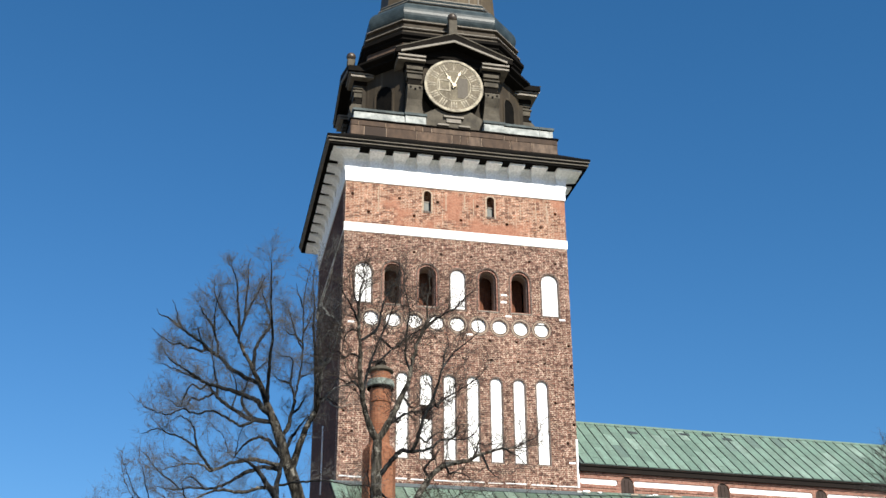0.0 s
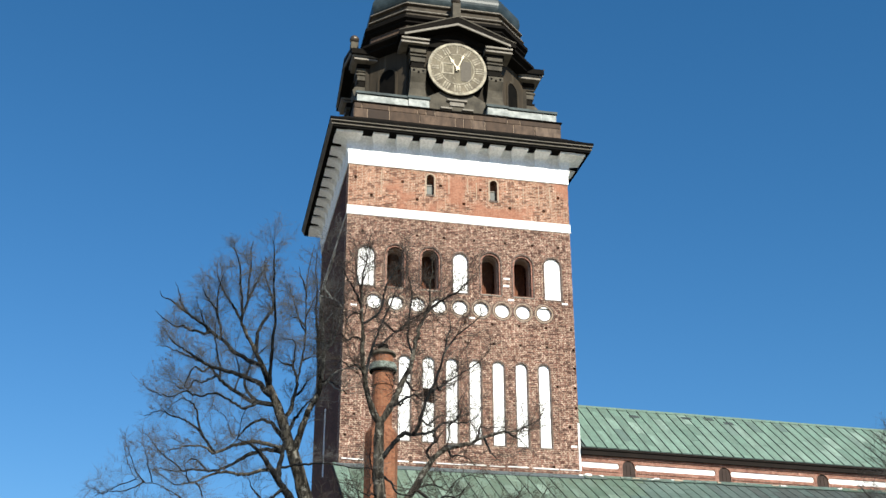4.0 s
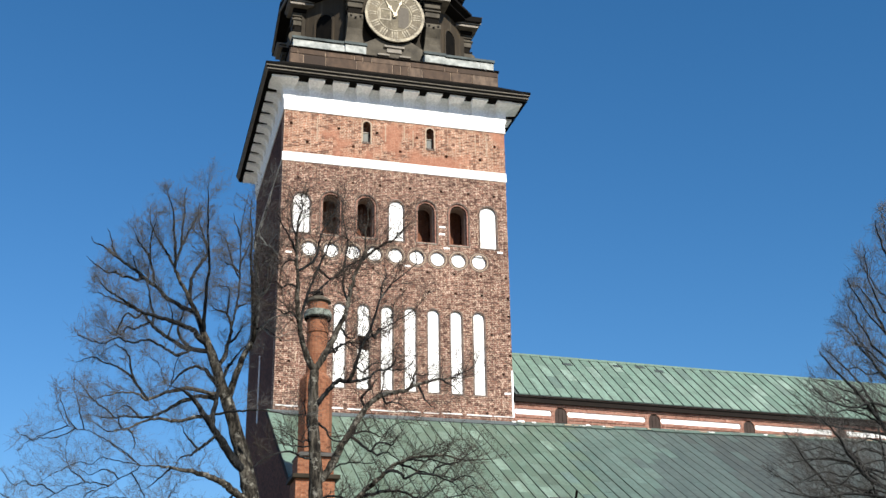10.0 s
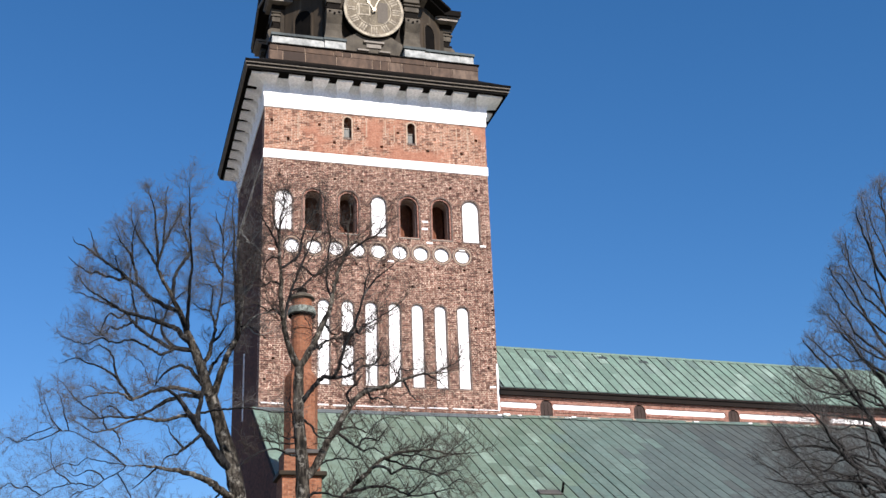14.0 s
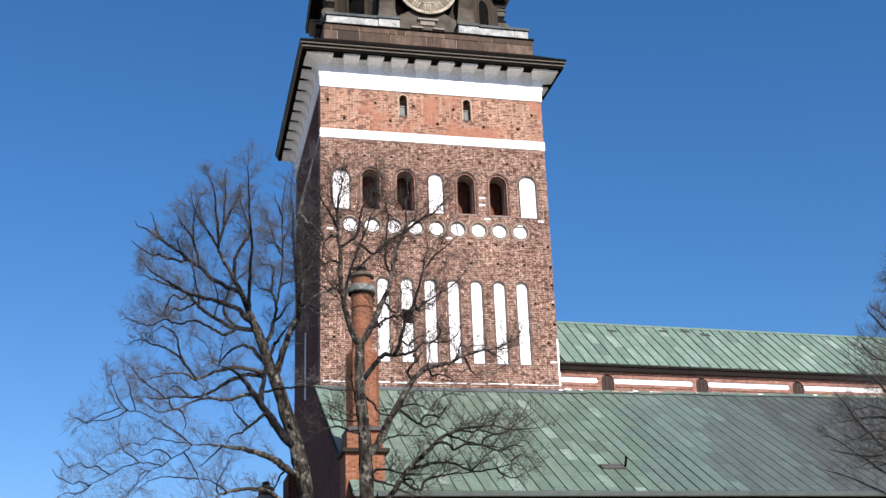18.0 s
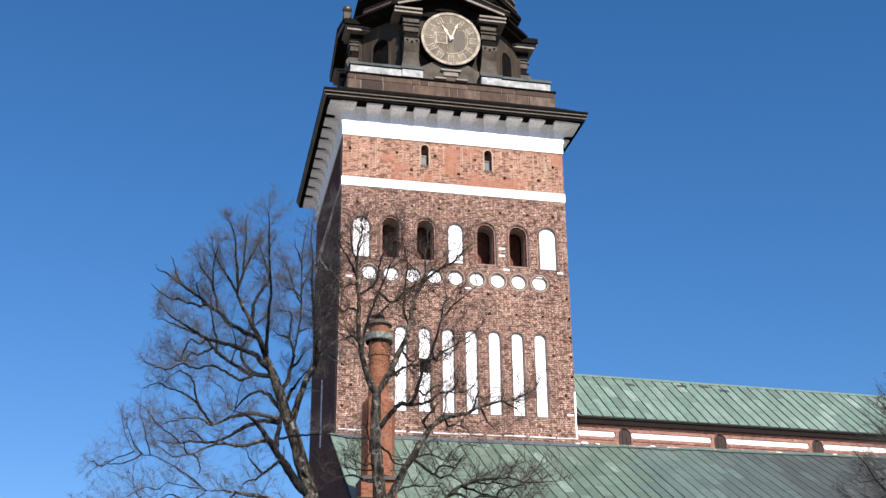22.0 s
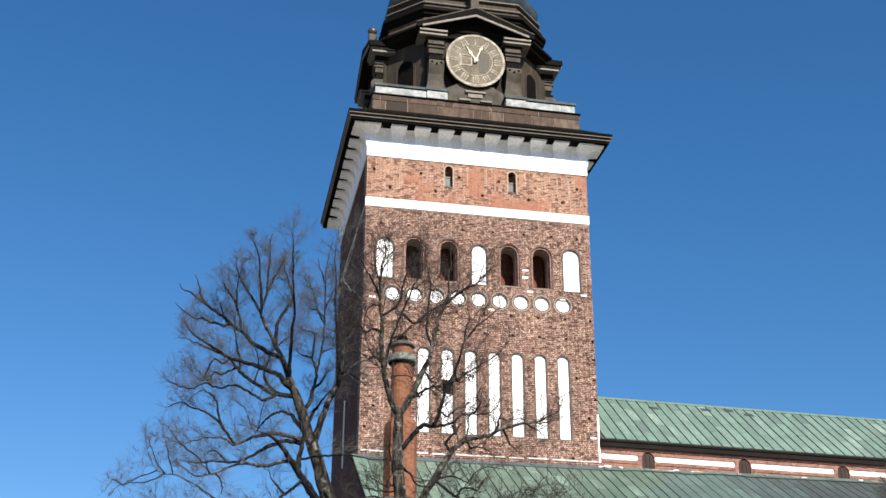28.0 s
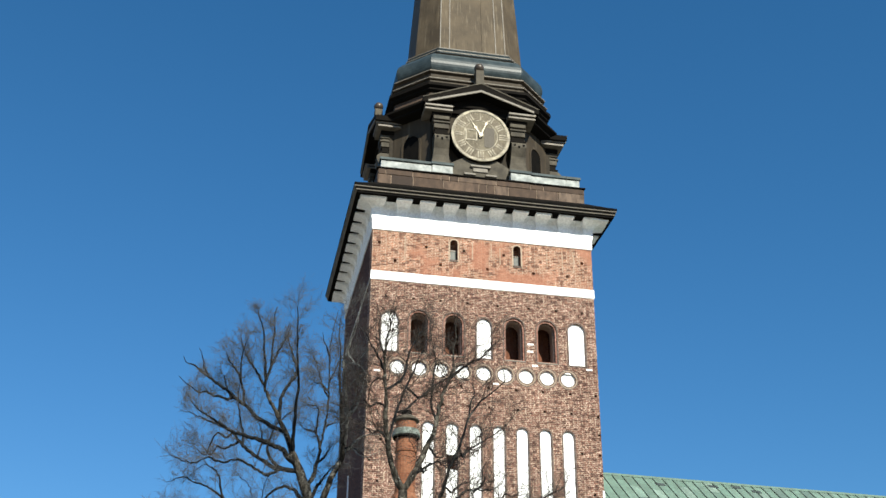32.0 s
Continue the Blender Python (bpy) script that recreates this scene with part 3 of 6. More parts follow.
# one pedimented bay, on the south side, then on the other three
everywhere(part("bay_wall", boxes((-2.9, 2.9, -4.95, -4.2, 38.1, 43.3)), M_STEP, spire))
bm = bmesh.new()
prism(bm, [(-3.3, 43.1), (3.3, 43.1), (0, 44.45)], -5.2, -3.5)
everywhere(part("tympanum", bm, M_DARK, spire))
for s in (-1, 1):
    px = 2.38 * s
    everywhere(part("pedestal", boxes((px - 0.62, px + 0.62, -6.12, -5.0, 38.14, 38.62), bevel=0.02), M_PALE, spire), 0, 0)
    everywhere(part("pedestal_cap", boxes((px - 0.68, px + 0.68, -6.18, -5.0, 38.66, 38.84), bevel=0.02), M_BLUEGREY, spire), 0, 0)
    # a pilaster that flares at its foot and swells forward into a scroll under the capital
    bm = bmesh.new()
    rows = []
    for z, w, y in ((38.84, 0.76, 5.46), (38.95, 0.7, 5.42), (39.15, 0.62, 5.38), (39.5, 0.53, 5.36), (39.9, 0.48, 5.38), (40.3, 0.46, 5.46), (40.6, 0.46, 5.6), (40.85, 0.46, 5.7), (41.05, 0.46, 5.7), (41.2, 0.46, 5.6), (41.3, 0.46, 5.46)):
        rows.append([(px - w, -4.9, z), (px + w, -4.9, z), (px + w, -y, z), (px - w, -y, z)])
    everywhere(part("pilaster", loft(bm, rows), M_GREYSTONE, spire, "grey-brown flared pilaster with a scrolled front"))
    everywhere(part("neck", boxes((px - 0.5, px + 0.5, -5.5, -4.9, 41.3, 41.42), (px - 0.4, px + 0.4, -5.38, -4.9, 41.42, 41.75), bevel=0.02), M_DARK, spire))
    everywhere(part("capital", boxes((px - 0.46, px + 0.46, -5.46, -4.9, 41.75, 42.1), (px - 0.52, px + 0.52, -5.55, -4.9, 42.1, 42.22), bevel=0.03), M_GREYSTONE, spire))
    everywhere(part("entablature", boxes((px - 0.42, px + 0.42, -5.4, -4.9, 42.22, 42.36), (px - 0.5, px + 0.5, -5.52, -4.9, 42.36, 42.62), bevel=0.04), M_GREYSTONE, spire))
    everywhere(part("cornice_block", boxes((px - 0.6, px + 0.6, -5.5, -4.6, 42.62, 42.87), bevel=0.03), M_DARK, spire))
    lo, hi = sorted((1.75 * s, 3.45 * s))
    everywhere(part("return_cornice", boxes((lo, hi, -5.75, -4.3, 42.87, 42.99), (lo, hi, -5.86, -4.3, 43.07, 43.19)), M_EDGE, spire))
    everywhere(part("return_fillet", boxes((lo + 0.04, hi - 0.04, -5.7, -4.3, 42.99, 43.07)), M_DARK, spire))
    rake = [(3.62 * s, 43.2), (3.62 * s, 43.56), (0, 45.02), (0, 44.4)]
    everywhere(part("raking_cornice", prism(bmesh.new(), rake, -5.95, -3.6), M_DARK, spire))
    rim = [(3.3 * s, 43.24), (3.3 * s, 43.38), (0, 44.5), (0, 44.35)]
    everywhere(part("raking_fillet", prism(bmesh.new(), rim, -5.985, -5.9), M_EDGE, spire))
    edge = [(3.64 * s, 43.5), (3.64 * s, 43.57), (0, 45.04), (0, 44.96)]
    everywhere(part("raking_edge", prism(bmesh.new(), edge, -5.985, -5.9), M_GREYSTONE, spire))
    everywhere(part("rivet_row", boxes(*[(px + d - 0.06, px + d + 0.06, -5.74, -5.68, 40.92 - 0.1 * (d == 0), 41.04 - 0.1 * (d == 0)) for d in (-0.28, 0.0, 0.28)], bevel=0.02), M_TAR, spire))
everywhere(part("apron", prism(bmesh.new(), [(-1.7, 38.0), (1.7, 38.0), (1.75, 39.4), (0.9, 39.9), (-0.9, 39.9), (-1.75, 39.4)], -5.45, -4.9), M_GREYSTONE, spire))
everywhere(part("apron_moulding", boxes((-0.62, 0.62, -5.6, -5.3, 39.2, 39.34), (-1.0, -0.3, -5.6, -5.3, 38.62, 38.74), (0.3, 1.0, -5.6, -5.3, 38.62, 38.74), (-0.45, 0.45, -5.52, -5.3, 38.9, 39.2), bevel=0.02), M_EDGE, spire))
everywhere(part("finial_stem", boxes((-0.26, 0.26, -5.6, -5.1, 44.8, 46.05), bevel=0.03), M_GREYSTONE, spire), 0.2, -0.02)
everywhere(part("finial_ball", turned(0, -5.35, [(0.31 * math.sin(a) + 0.002, 46.33 - 0.31 * math.cos(a)) for a in np.linspace(0, math.pi, 10)], 16), M_BALL, spire, "brown metal finial ball", smooth=True), 0.2, -0.02)

# round-headed louvred windows on the drum's slanted sides
for k in range(4):
    mid = Vector((3.925, -3.925, 0))
    m = pose(0, 0, 0, 0, 0, 90 * k) @ Matrix.Translation(mid) @ pose(0, 0, 0, 0, 0, 45)
    if k == 0:
        w0 = part("drum_window", ring(bmesh.new(), arch(0, 1.2, 38.9, 41.8), arch(0, 1.2, 38.9, 41.8, 0.14), -0.06, 0.05), M_DRUM, spire, "arched louvred window")
        v0 = part("louvre_back", prism(bmesh.new(), arch(0, 1.2, 38.9, 41.8), -0.02, 0.04), M_TAR, w0)
        s0 = part("slat", boxes(*[(-0.46 + 0.23 * i - 0.035, -0.46 + 0.23 * i + 0.035, -0.07, -0.02, 38.95, 39.75 + 0.1 * (i % 2)) for i in range(5)]), M_EDGE, w0)
        w0.matrix_basis = m
    else:
        w1 = again(w0, m, spire)
        again(v0, Matrix(), w1), again(s0, Matrix(), w1)

steps = [("drum_cornice", M_DARK, ((4.95, 3.0, 42.9), (5.3, 3.4, 43.05), (5.3, 3.4, 43.2), (5.5, 3.6, 43.35), (5.5, 3.6, 43.5), (5.0, 3.0, 43.55))),
         ("attic", M_BROWN, ((4.9, 2.98, 43.5), (4.88, 2.98, 44.62))),
         ("attic_cornice", M_DARK, ((4.95, 3.0, 44.6), (5.1, 3.05, 44.72), (5.1, 3.05, 44.82), (5.27, 3.14, 44.95), (5.27, 3.14, 45.15), (5.0, 3.0, 45.25))),
         ("upper_step", M_DRUM, ((4.95, 3.0, 45.22), (4.95, 3.0, 45.5), (5.05, 3.05, 45.55), (5.05, 3.05, 45.68), (4.8, 2.92, 45.72), (4.8, 2.92, 46.1), (4.95, 3.0, 46.18), (4.95, 3.0, 46.3))),
         ("roll_fillet", M_EDGE, ((4.86, 2.96, 46.3), (4.88, 2.97, 46.36))),
         ("roll", M_ROLL, tuple((4.24 + 0.6 * math.cos(a), 2.59 + 0.35 * math.cos(a), 47.05 + 0.87 * math.sin(a)) if a > 0 else (4.42 + 0.42 * math.cos(a), 2.69 + 0.25 * math.cos(a), 47.05 + 0.71 * math.sin(a)) for a in np.linspace(-1.5, 1.45, 14))),
         # pale band painted as the highlight along the roll's upper edge
         ("roll_crest", M_BLUEGREY, ((4.6, 2.795, 47.74), (4.5, 2.74, 47.88), (4.36, 2.66, 47.92))),
         ("roll_ring", M_DARK, ((4.3, 2.5, 47.85), (4.3, 2.5, 48.15), (4.15, 2.42, 48.25))),
         ("ring_fillet", M_ROLL, ((4.1, 2.4, 48.25), (4.15, 2.42, 48.35), (4.15, 2.42, 48.45), (3.95, 2.3, 48.55))),
         ("shaft_foot", M_ROLL, ((3.95, 2.28, 48.55), (4.02, 2.31, 48.7), (4.02, 2.31, 48.78), (3.9, 2.24, 48.84)))]
for a, w, z in ((5.07, 3.06, 45.6), (4.97, 3.01, 46.22), (4.165, 2.425, 48.38), (4.035, 2.315, 48.72)):
    steps.append(("step_edge", M_EDGE, ((a, w, z), (a, w, z + 0.045))))
for name, m, prof in steps:
    part(name, loft(bmesh.new(), [eight(*p) for p in prof]), m, spire)
def narrowed(a, w, z):
    """An eight-sided ring whose east and west sides stand a little nearer."""
    return [(x * 0.935 + 0.06 if abs(x) > w + 0.01 else x, y, zz) for x, y, zz in eight(a, w, z)]


shaft = part("shaft", loft(bmesh.new(), [narrowed(3.86, 2.22, 48.8), narrowed(3.56, 2.12, 53.2), narrowed(2.0, 1.2, 75.0), narrowed(0.1, 0.06, 84.0)]), M_SPIRE, spire, "tapering brown copper shaft")
for q in (Matrix(), QUARTERS[1]):
    for u in (-0.985, -0.71, 0.28, 0.68, 0.96):
        bm = bmesh.new()
        loft(bm, [[(u * w - 0.03, -a - 0.035, z), (u * w + 0.03, -a - 0.035, z), (u * w + 0.03, -a + 0.02, z), (u * w - 0.03, -a + 0.02, z)] for a, w, z in ((3.86, 2.22, 48.85), (3.56, 2.12, 53.2), (2.0, 1.2, 75.0))])
        o = part("standing_seam", bm, M_SPIRE if u == 0.28 else M_EDGE, spire)
        o.matrix_basis = q

# ---- tower clock on the south side ----
clock = thing("tower_clock", "large round tower clock with worn gilded ring and pointers", "clock")
clock.location = (AX, AY - 5.72, 41.2)
R = 1.79
M_DULLDIAL = streaked("dull_dial_sheet", (0.18, 0.152, 0.106), (0.085, 0.07, 0.05), (0.33, 0.295, 0.215), (7.0, 1.0, 6.0))
M_PATCH = plain("repaired_dial_sheet", (0.1, 0.086, 0.065), (0.075, 0.064, 0.05), 0.7)
# dial edge painted black to give the dark crescent of its shadow
part("casing", prism(bmesh.new(), disc(0, 0, R + 0.05, 48), -0.06, 0.5), M_TAR, clock, "round casing, black for the crescent of shade")
part("dial", prism(bmesh.new(), disc(0, 0, R, 48), -0.12, -0.058), M_DIAL, clock)
part("rim", ring(bmesh.new(), disc(0, 0, R - 0.13, 48), disc(0, 0, R + 0.03, 48), -0.17, -0.058), M_GOLD, clock)
part("minute_ring", ring(bmesh.new(), disc(0, 0, 1.02, 40), disc(0, 0, 1.07, 40), -0.14, -0.1), M_GOLD, clock)
for k in range(12):
    a = radians(30 * k)
    strokes = (1, 2, 3, 3, 2, 3, 3, 3, 3, 2, 3, 3)[k]
    for j in range(strokes):
        d = (j - (strokes - 1) / 2) * 0.15
        bm = boxes((d - 0.042, d + 0.042, -0.15, -0.11, 1.13, 1.56))
        o = part("numeral", bm, M_GOLD, clock)
        o.matrix_basis = pose(0, 0, 0, 0, math.degrees(a), 0)
for k in range(60):
    o = part("minute_mark", boxes((-0.034, 0.034, -0.145, -0.11, 1.6, 1.71)), M_GOLD, clock) if k == 0 else again(o, pose(0, 0, 0, 0, 6 * k, 0), clock)
hour = [(-0.05, -0.15), (0.05, -0.15), (0.05, 0.5), (0.17, 0.6), (0.04, 0.72), (0, 1.2), (-0.04, 0.72), (-0.17, 0.6), (-0.05, 0.5)]
minute = [(-0.045, -0.2), (0.045, -0.2), (0.035, 0.75), (0.11, 0.85), (0.03, 0.98), (0, 1.25), (-0.03, 0.98), (-0.11, 0.85), (-0.035, 0.75)]
o = part("hour_hand", prism(bmesh.new(), [(x * 0.75, z) for x, z in hour], -0.2, -0.17), M_GILT, clock, "gilded hour pointer")
o.matrix_basis = pose(0, 0, 0, 0, -32, 0)
o = part("minute_hand", prism(bmesh.new(), [(x * 0.8, z) for x, z in minute], -0.25, -0.22), M_GILT, clock, "gilded minute pointer")
o.matrix_basis = pose(0, 0, 0, 0, 22, 0)
part("numeral_band", ring(bmesh.new(), disc(0, 0, 1.08, 40), disc(0, 0, R - 0.13, 40), -0.13, -0.1), M_DULLDIAL, clock, "dull worn band behind the numerals")
part("dark_patch", boxes((0.22, 0.85, -0.136, -0.1, -0.8, 0.6)), M_PATCH, clock, "dull repaired patch")
part("hub", prism(bmesh.new(), disc(0, 0, 0.13, 14), -0.28, -0.1), M_GILT, clock)
part("hatch_frame", ring(bmesh.new(), [(-0.85, -0.3), (-0.3, -0.3), (-0.3, 0.3), (-0.85, 0.3)], [(-0.95, -0.4), (-0.22, -0.4), (-0.22, 0.38), (-0.95, 0.38)], -0.15, -0.1), M_GOLD, clock, "square access hatch in the dial")

# ---- nave ----
nave = thing("church_nave", "red-brick nave with a green copper roof and small arched openings", "church")
nave.matrix_basis = pose(20.3, 60.02, 0, 0, 0, 3.2)
NLEN, NDEEP, NROOF = 42.0, 8.0, radians(39.7)
OPEN = [2.71, 8.34, 14.34, 20.44, 26.4, 32.4, 38.4]
wall = part("wall", boxes((0.0, NLEN, 0, 0.8, 0, 18.2)), M_BRICK_RED, nave)
c = bmesh.new()
for x in OPEN:
    prism(c, arch(x, 0.72, 16.5, 17.64), -0.3, 0.4)
ends = [0.12] + [e for x in OPEN for e in (x - 0.62, x + 0.46)]
SEGS = list(zip(ends[0::2], ends[1::2]))
for x0, x1 in SEGS:
    prism(c, [(x0, 17.14), (x1, 17.14), (x1 + 0.1, 17.29), (x1, 17.44), (x0, 17.44), (x0 - 0.1, 17.29)], -0.3, 0.12)
cut(wall, c)
for x0, x1 in SEGS:
    part("white_panel", boxes((x0 - 0.06, x1 + 0.06, 0.04, 0.116, 17.144, 17.436)), M_LIME, nave, "long whitewashed recessed panel")
    part("string_course", boxes((x0, x1, -0.04, 0.01, 16.96, 17.05)), M_BRICK_RED, nave)
for x in OPEN:
    n = part("shutter", prism(bmesh.new(), arch(x, 0.71, 16.505, 17.635), 0.06, 0.12), M_SHUTTER, nave, "brown boarded arched shutter")
    for d in (-0.11, 0.11):
        part("board_gap", boxes((x + d - 0.008, x + d + 0.008, 0.05, 0.07, 16.65, 17.5)), M_TAR, n)
part("wall", boxes((0.0, NLEN, NDEEP - 0.8, NDEEP, 0, 18.2)), M_BRICK_RED, nave)
part("wall", boxes((NLEN - 0.8, NLEN, 0.8, NDEEP - 0.8, 0, 22)), M_BRICK_RED, nave)
part("soffit", boxes((0.0, NLEN, -0.26, 0.0, 18.04, 18.105)), M_SOFFIT, nave, "dark eaves soffit")
# dark strip standing in for the shadow below the overhang
part("eaves_board", boxes((0.0, NLEN, -0.2, -0.002, 17.78, 18.04)), M_SOFFIT, nave, "black-brown strip for the shade under the eaves")
part("eaves_course", boxes((0.0, NLEN, -0.06, -0.002, 17.66, 17.78)), M_BRICK_RED, nave)
RIDGE = NDEEP / 2
EAVE_Y, EAVE_Z = -0.3, 18.17
SLOPE = (RIDGE - EAVE_Y) / math.cos(NROOF)
deck = bmesh.new()
rz = EAVE_Z + SLOPE * math.sin(NROOF)
prof = [(EAVE_Y + 0.02, EAVE_Z), (RIDGE, rz - 0.03), (NDEEP + 0.56, EAVE_Z), (NDEEP + 0.56, EAVE_Z - 0.1), (RIDGE, rz - 0.2), (EAVE_Y + 0.02, EAVE_Z - 0.03)]
loft(deck, [[(x, y, z) for y, z in prof] for x in (0.02, NLEN)])
roof = part("roof", deck, M_GREEN_DULL, nave, "green copper roof with standing seams")
part("ridge_cap", loft(bmesh.new(), [[(x, RIDGE + dy, rz + dz) for dy, dz in ((-0.2, -0.12), (-0.06, 0.05), (0.06, 0.05), (0.2, -0.12))] for x in (0.02, NLEN)]), M_GREEN, roof)

SHEETS = {}


def sheet_mesh(name, w, length, m):
    key = (name, round(w, 2), round(length, 2), m.name)
    if key not in SHEETS:
        bm = boxes((0, w, 0.006, length - 0.006, 0.0, 0.012))
        me = bpy.data.meshes.new(name)
        bm.to_mesh(me)
        bm.free()
        me.materials.append(m)
        SHEETS[key] = me
    return SHEETS[key]


def strip_rows(total, step, shift):
    """Where the cross joints of one strip fall, up the slope."""
    at = [0.0]
    z = step * shift if shift else step
    while z < total - 0.2:
        at.append(z)
        z += step
    return list(zip(at, at[1:] + [total]))


def seamed_roof(parent, x0, count, wide, ey, ez, tilt, total, single, dull_from=10 ** 6, step=1.5, green=None, half=0.015):
    """Copper sheets between standing seams, on a slope that rises from its eaves at ey, ez."""
    base = pose(0, ey, ez, math.degrees(tilt))
    rest = {}
    rng = random.Random(5)
    for i in range(count):
        for a, b in strip_rows(total, step, rng.choice((0.25, 0.5, 0.75, 1.0))):
            lift = rng.uniform(0.0, 0.008)
            # the green fades to grey over some ten strips, later up the slope
            aged = i + 7 * (0.5 - a / total) - dull_from + rng.gauss(0, 0.8)
            m = M_GREEN_DARK if aged > 10 + rng.gauss(0, 1.0) else M_GREEN_DULL if aged > 2.5 else M_GREEN_MID if aged > -3.5 else green or M_GREEN
            if i < single:
                o = new("sheet", sheet_mesh("sheet", wide - 0.02, b - a, m))
                o.parent = parent
                o.matrix_basis = base @ pose(x0 + i * wide + 0.01, a, lift, rng.uniform(-0.15, 0.15))
            else:
                bm = rest.setdefault(m.name, (bmesh.new(), m))[0]
                box(bm, x0 + i * wide + 0.01, x0 + (i + 1) * wide - 0.01, a + 0.006, b - 0.006, lift, lift + 0.012)
    for bm, m in rest.values():
        o = part("sheets_beyond", bm, m, parent)
        tagged(o, "further copper sheets", kind="stuff")
        o.matrix_basis = base
    for i in range(count + 1):
        if i in (0, dull_from):
            s = part("seam", boxes((-half, half, 0.0, total, 0.0, 0.05 if i == 0 else 0.036)), M_SEAM if i == 0 else M_SEAM_DULL, parent)
            s.matrix_basis = base @ pose(x0 + i * wide, 0, 0)
        else:
            again(s, base @ pose(x0 + i * wide, 0, 0), parent)


# ---- aisle in front of the tower ----
aisle = thing("church_aisle", "low red-brick aisle with a broad seamed copper roof", "church aisle")
aisle.location = (7.2, 60.0, 0)
AROOF, AEY, AEZ, ALEN = radians(30), -12.75, 9.28, 52.0
ATOTAL = 12.75 / math.cos(AROOF)
part("wall", boxes((0.05, ALEN, -12.2, -11.4, 0, 9.05)), M_BRICK_RED, aisle)
bm = bmesh.new()
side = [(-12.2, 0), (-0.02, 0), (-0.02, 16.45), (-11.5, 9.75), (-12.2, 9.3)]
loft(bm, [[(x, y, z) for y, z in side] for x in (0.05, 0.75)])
part("gable_wall", bm, M_BRICK_SHADE, aisle, "dark shaded brick half gable")
bm = bmesh.new()
side = [(AEY, AEZ - 0.02), (-0.02, 16.62), (-0.02, 16.4), (AEY, AEZ - 0.2)]
loft(bm, [[(x, y, z) for y, z in side] for x in (0.0, ALEN)])
aroof = part("roof", bm, M_GREEN_DULL, aisle, "broad copper roof with standing seams, green to grey")
part("verge_flashing", boxes((-0.06, 0.62, 0, ATOTAL, -0.14, 0.056), bevel=0.015), M_GREEN, aroof, "pale green verge sheet").matrix_basis = pose(0, AEY, AEZ, 30)
# dark strip added to blacken the verge's sunless west edge
part("verge_board", boxes((-0.085, -0.063, 0, ATOTAL, -0.2, 0.03)), M_SOFFIT, aroof, "dark strip over the shaded verge edge").matrix_basis = pose(0, AEY, AEZ, 30)
part("flashing", boxes((0.1, 13.1, ATOTAL - 0.62, ATOTAL - 0.02, 0.03, 0.06)), M_LEAD, aroof, "blue-grey lead flashing along the tower").matrix_basis = pose(0, AEY, AEZ, 30)
part("flashing", boxes((13.1, ALEN, -0.25, 3.2, 16.56, 16.6)), M_GREEN_OLD, aroof)
rng = random.Random(8)
fx = 13.15
while fx < 40:
    w = rng.uniform(0.9, 2.4)
    o = part("flashing_piece", boxes((fx, fx + w - 0.02, ATOTAL - rng.uniform(0.35, 0.6), ATOTAL + 0.02, 0.055, 0.075), bevel=0.006), M_GREEN_MID if rng.random() < 0.5 else M_GREEN_OLD, aroof)
    o.matrix_basis = pose(0, AEY, AEZ, 30) @ pose(0, 0, rng.uniform(0, 0.008))
    fx += w
fx = 13.2
while fx < 40:
    # crumbling mortar along the foot of the nave wall
    w, h = rng.uniform(0.08, 0.5), rng.uniform(0.04, 0.13)
    if rng.random() < 0.55:
        bm = bmesh.new()
        ends = [(fx + w * u, h * (0.4 + 0.6 * rng.random())) for u in (0, 0.3, 0.65, 1.0)]
        loft(bm, [[(x, -0.34, 16.56), (x, -0.16, 16.56), (x, -0.2, 16.58 + z), (x, -0.3, 16.57 + z * 0.8)] for x, z in ends])
        part("crumbled_mortar", bm, rng.choice((M_MORTAR, M_MORTAR, M_PALEGREEN, M_PALEGREEN, M_LIME_OLD)), aroof)
    fx += w * rng.uniform(0.9, 1.4)
part("gutter", boxes((0.9, ALEN, AEY - 0.16, AEY + 0.02, AEZ - 0.24, AEZ - 0.02), bevel=0.03), M_GUTTER, aisle, "dull green copper eaves gutter")
part("soffit", boxes((0.06, ALEN, AEY + 0.02, -12.2, AEZ - 0.36, AEZ - 0.24)), M_SOFFIT, aisle)
hatch = part("roof_hatch", boxes((11.15, 12.2, 2.55, 3.05, 0.02, 0.09), bevel=0.02), M_HATCH, aisle, "grey roof hatch with a raised prop")
hatch.matrix_basis = pose(0, AEY, AEZ, 30)
part("prop", boxes((12.22, 12.3, 2.75, 2.83, 0.05, 0.52)), M_TAR, hatch)
for x, s, mt in ((13.4, 0.2, M_LIME), (13.0, 0.12, M_LIME_OLD), (14.1, 0.13, M_LIME_OLD), (17.2, 0.14, M_LIME), (18.1, 0.1, M_LIME_OLD)):
    part("mortar_lump", boxes((x - s, x + s, -0.25, -0.05, 16.58, 16.58 + s * 0.8), bevel=s * 0.3), mt, aisle)

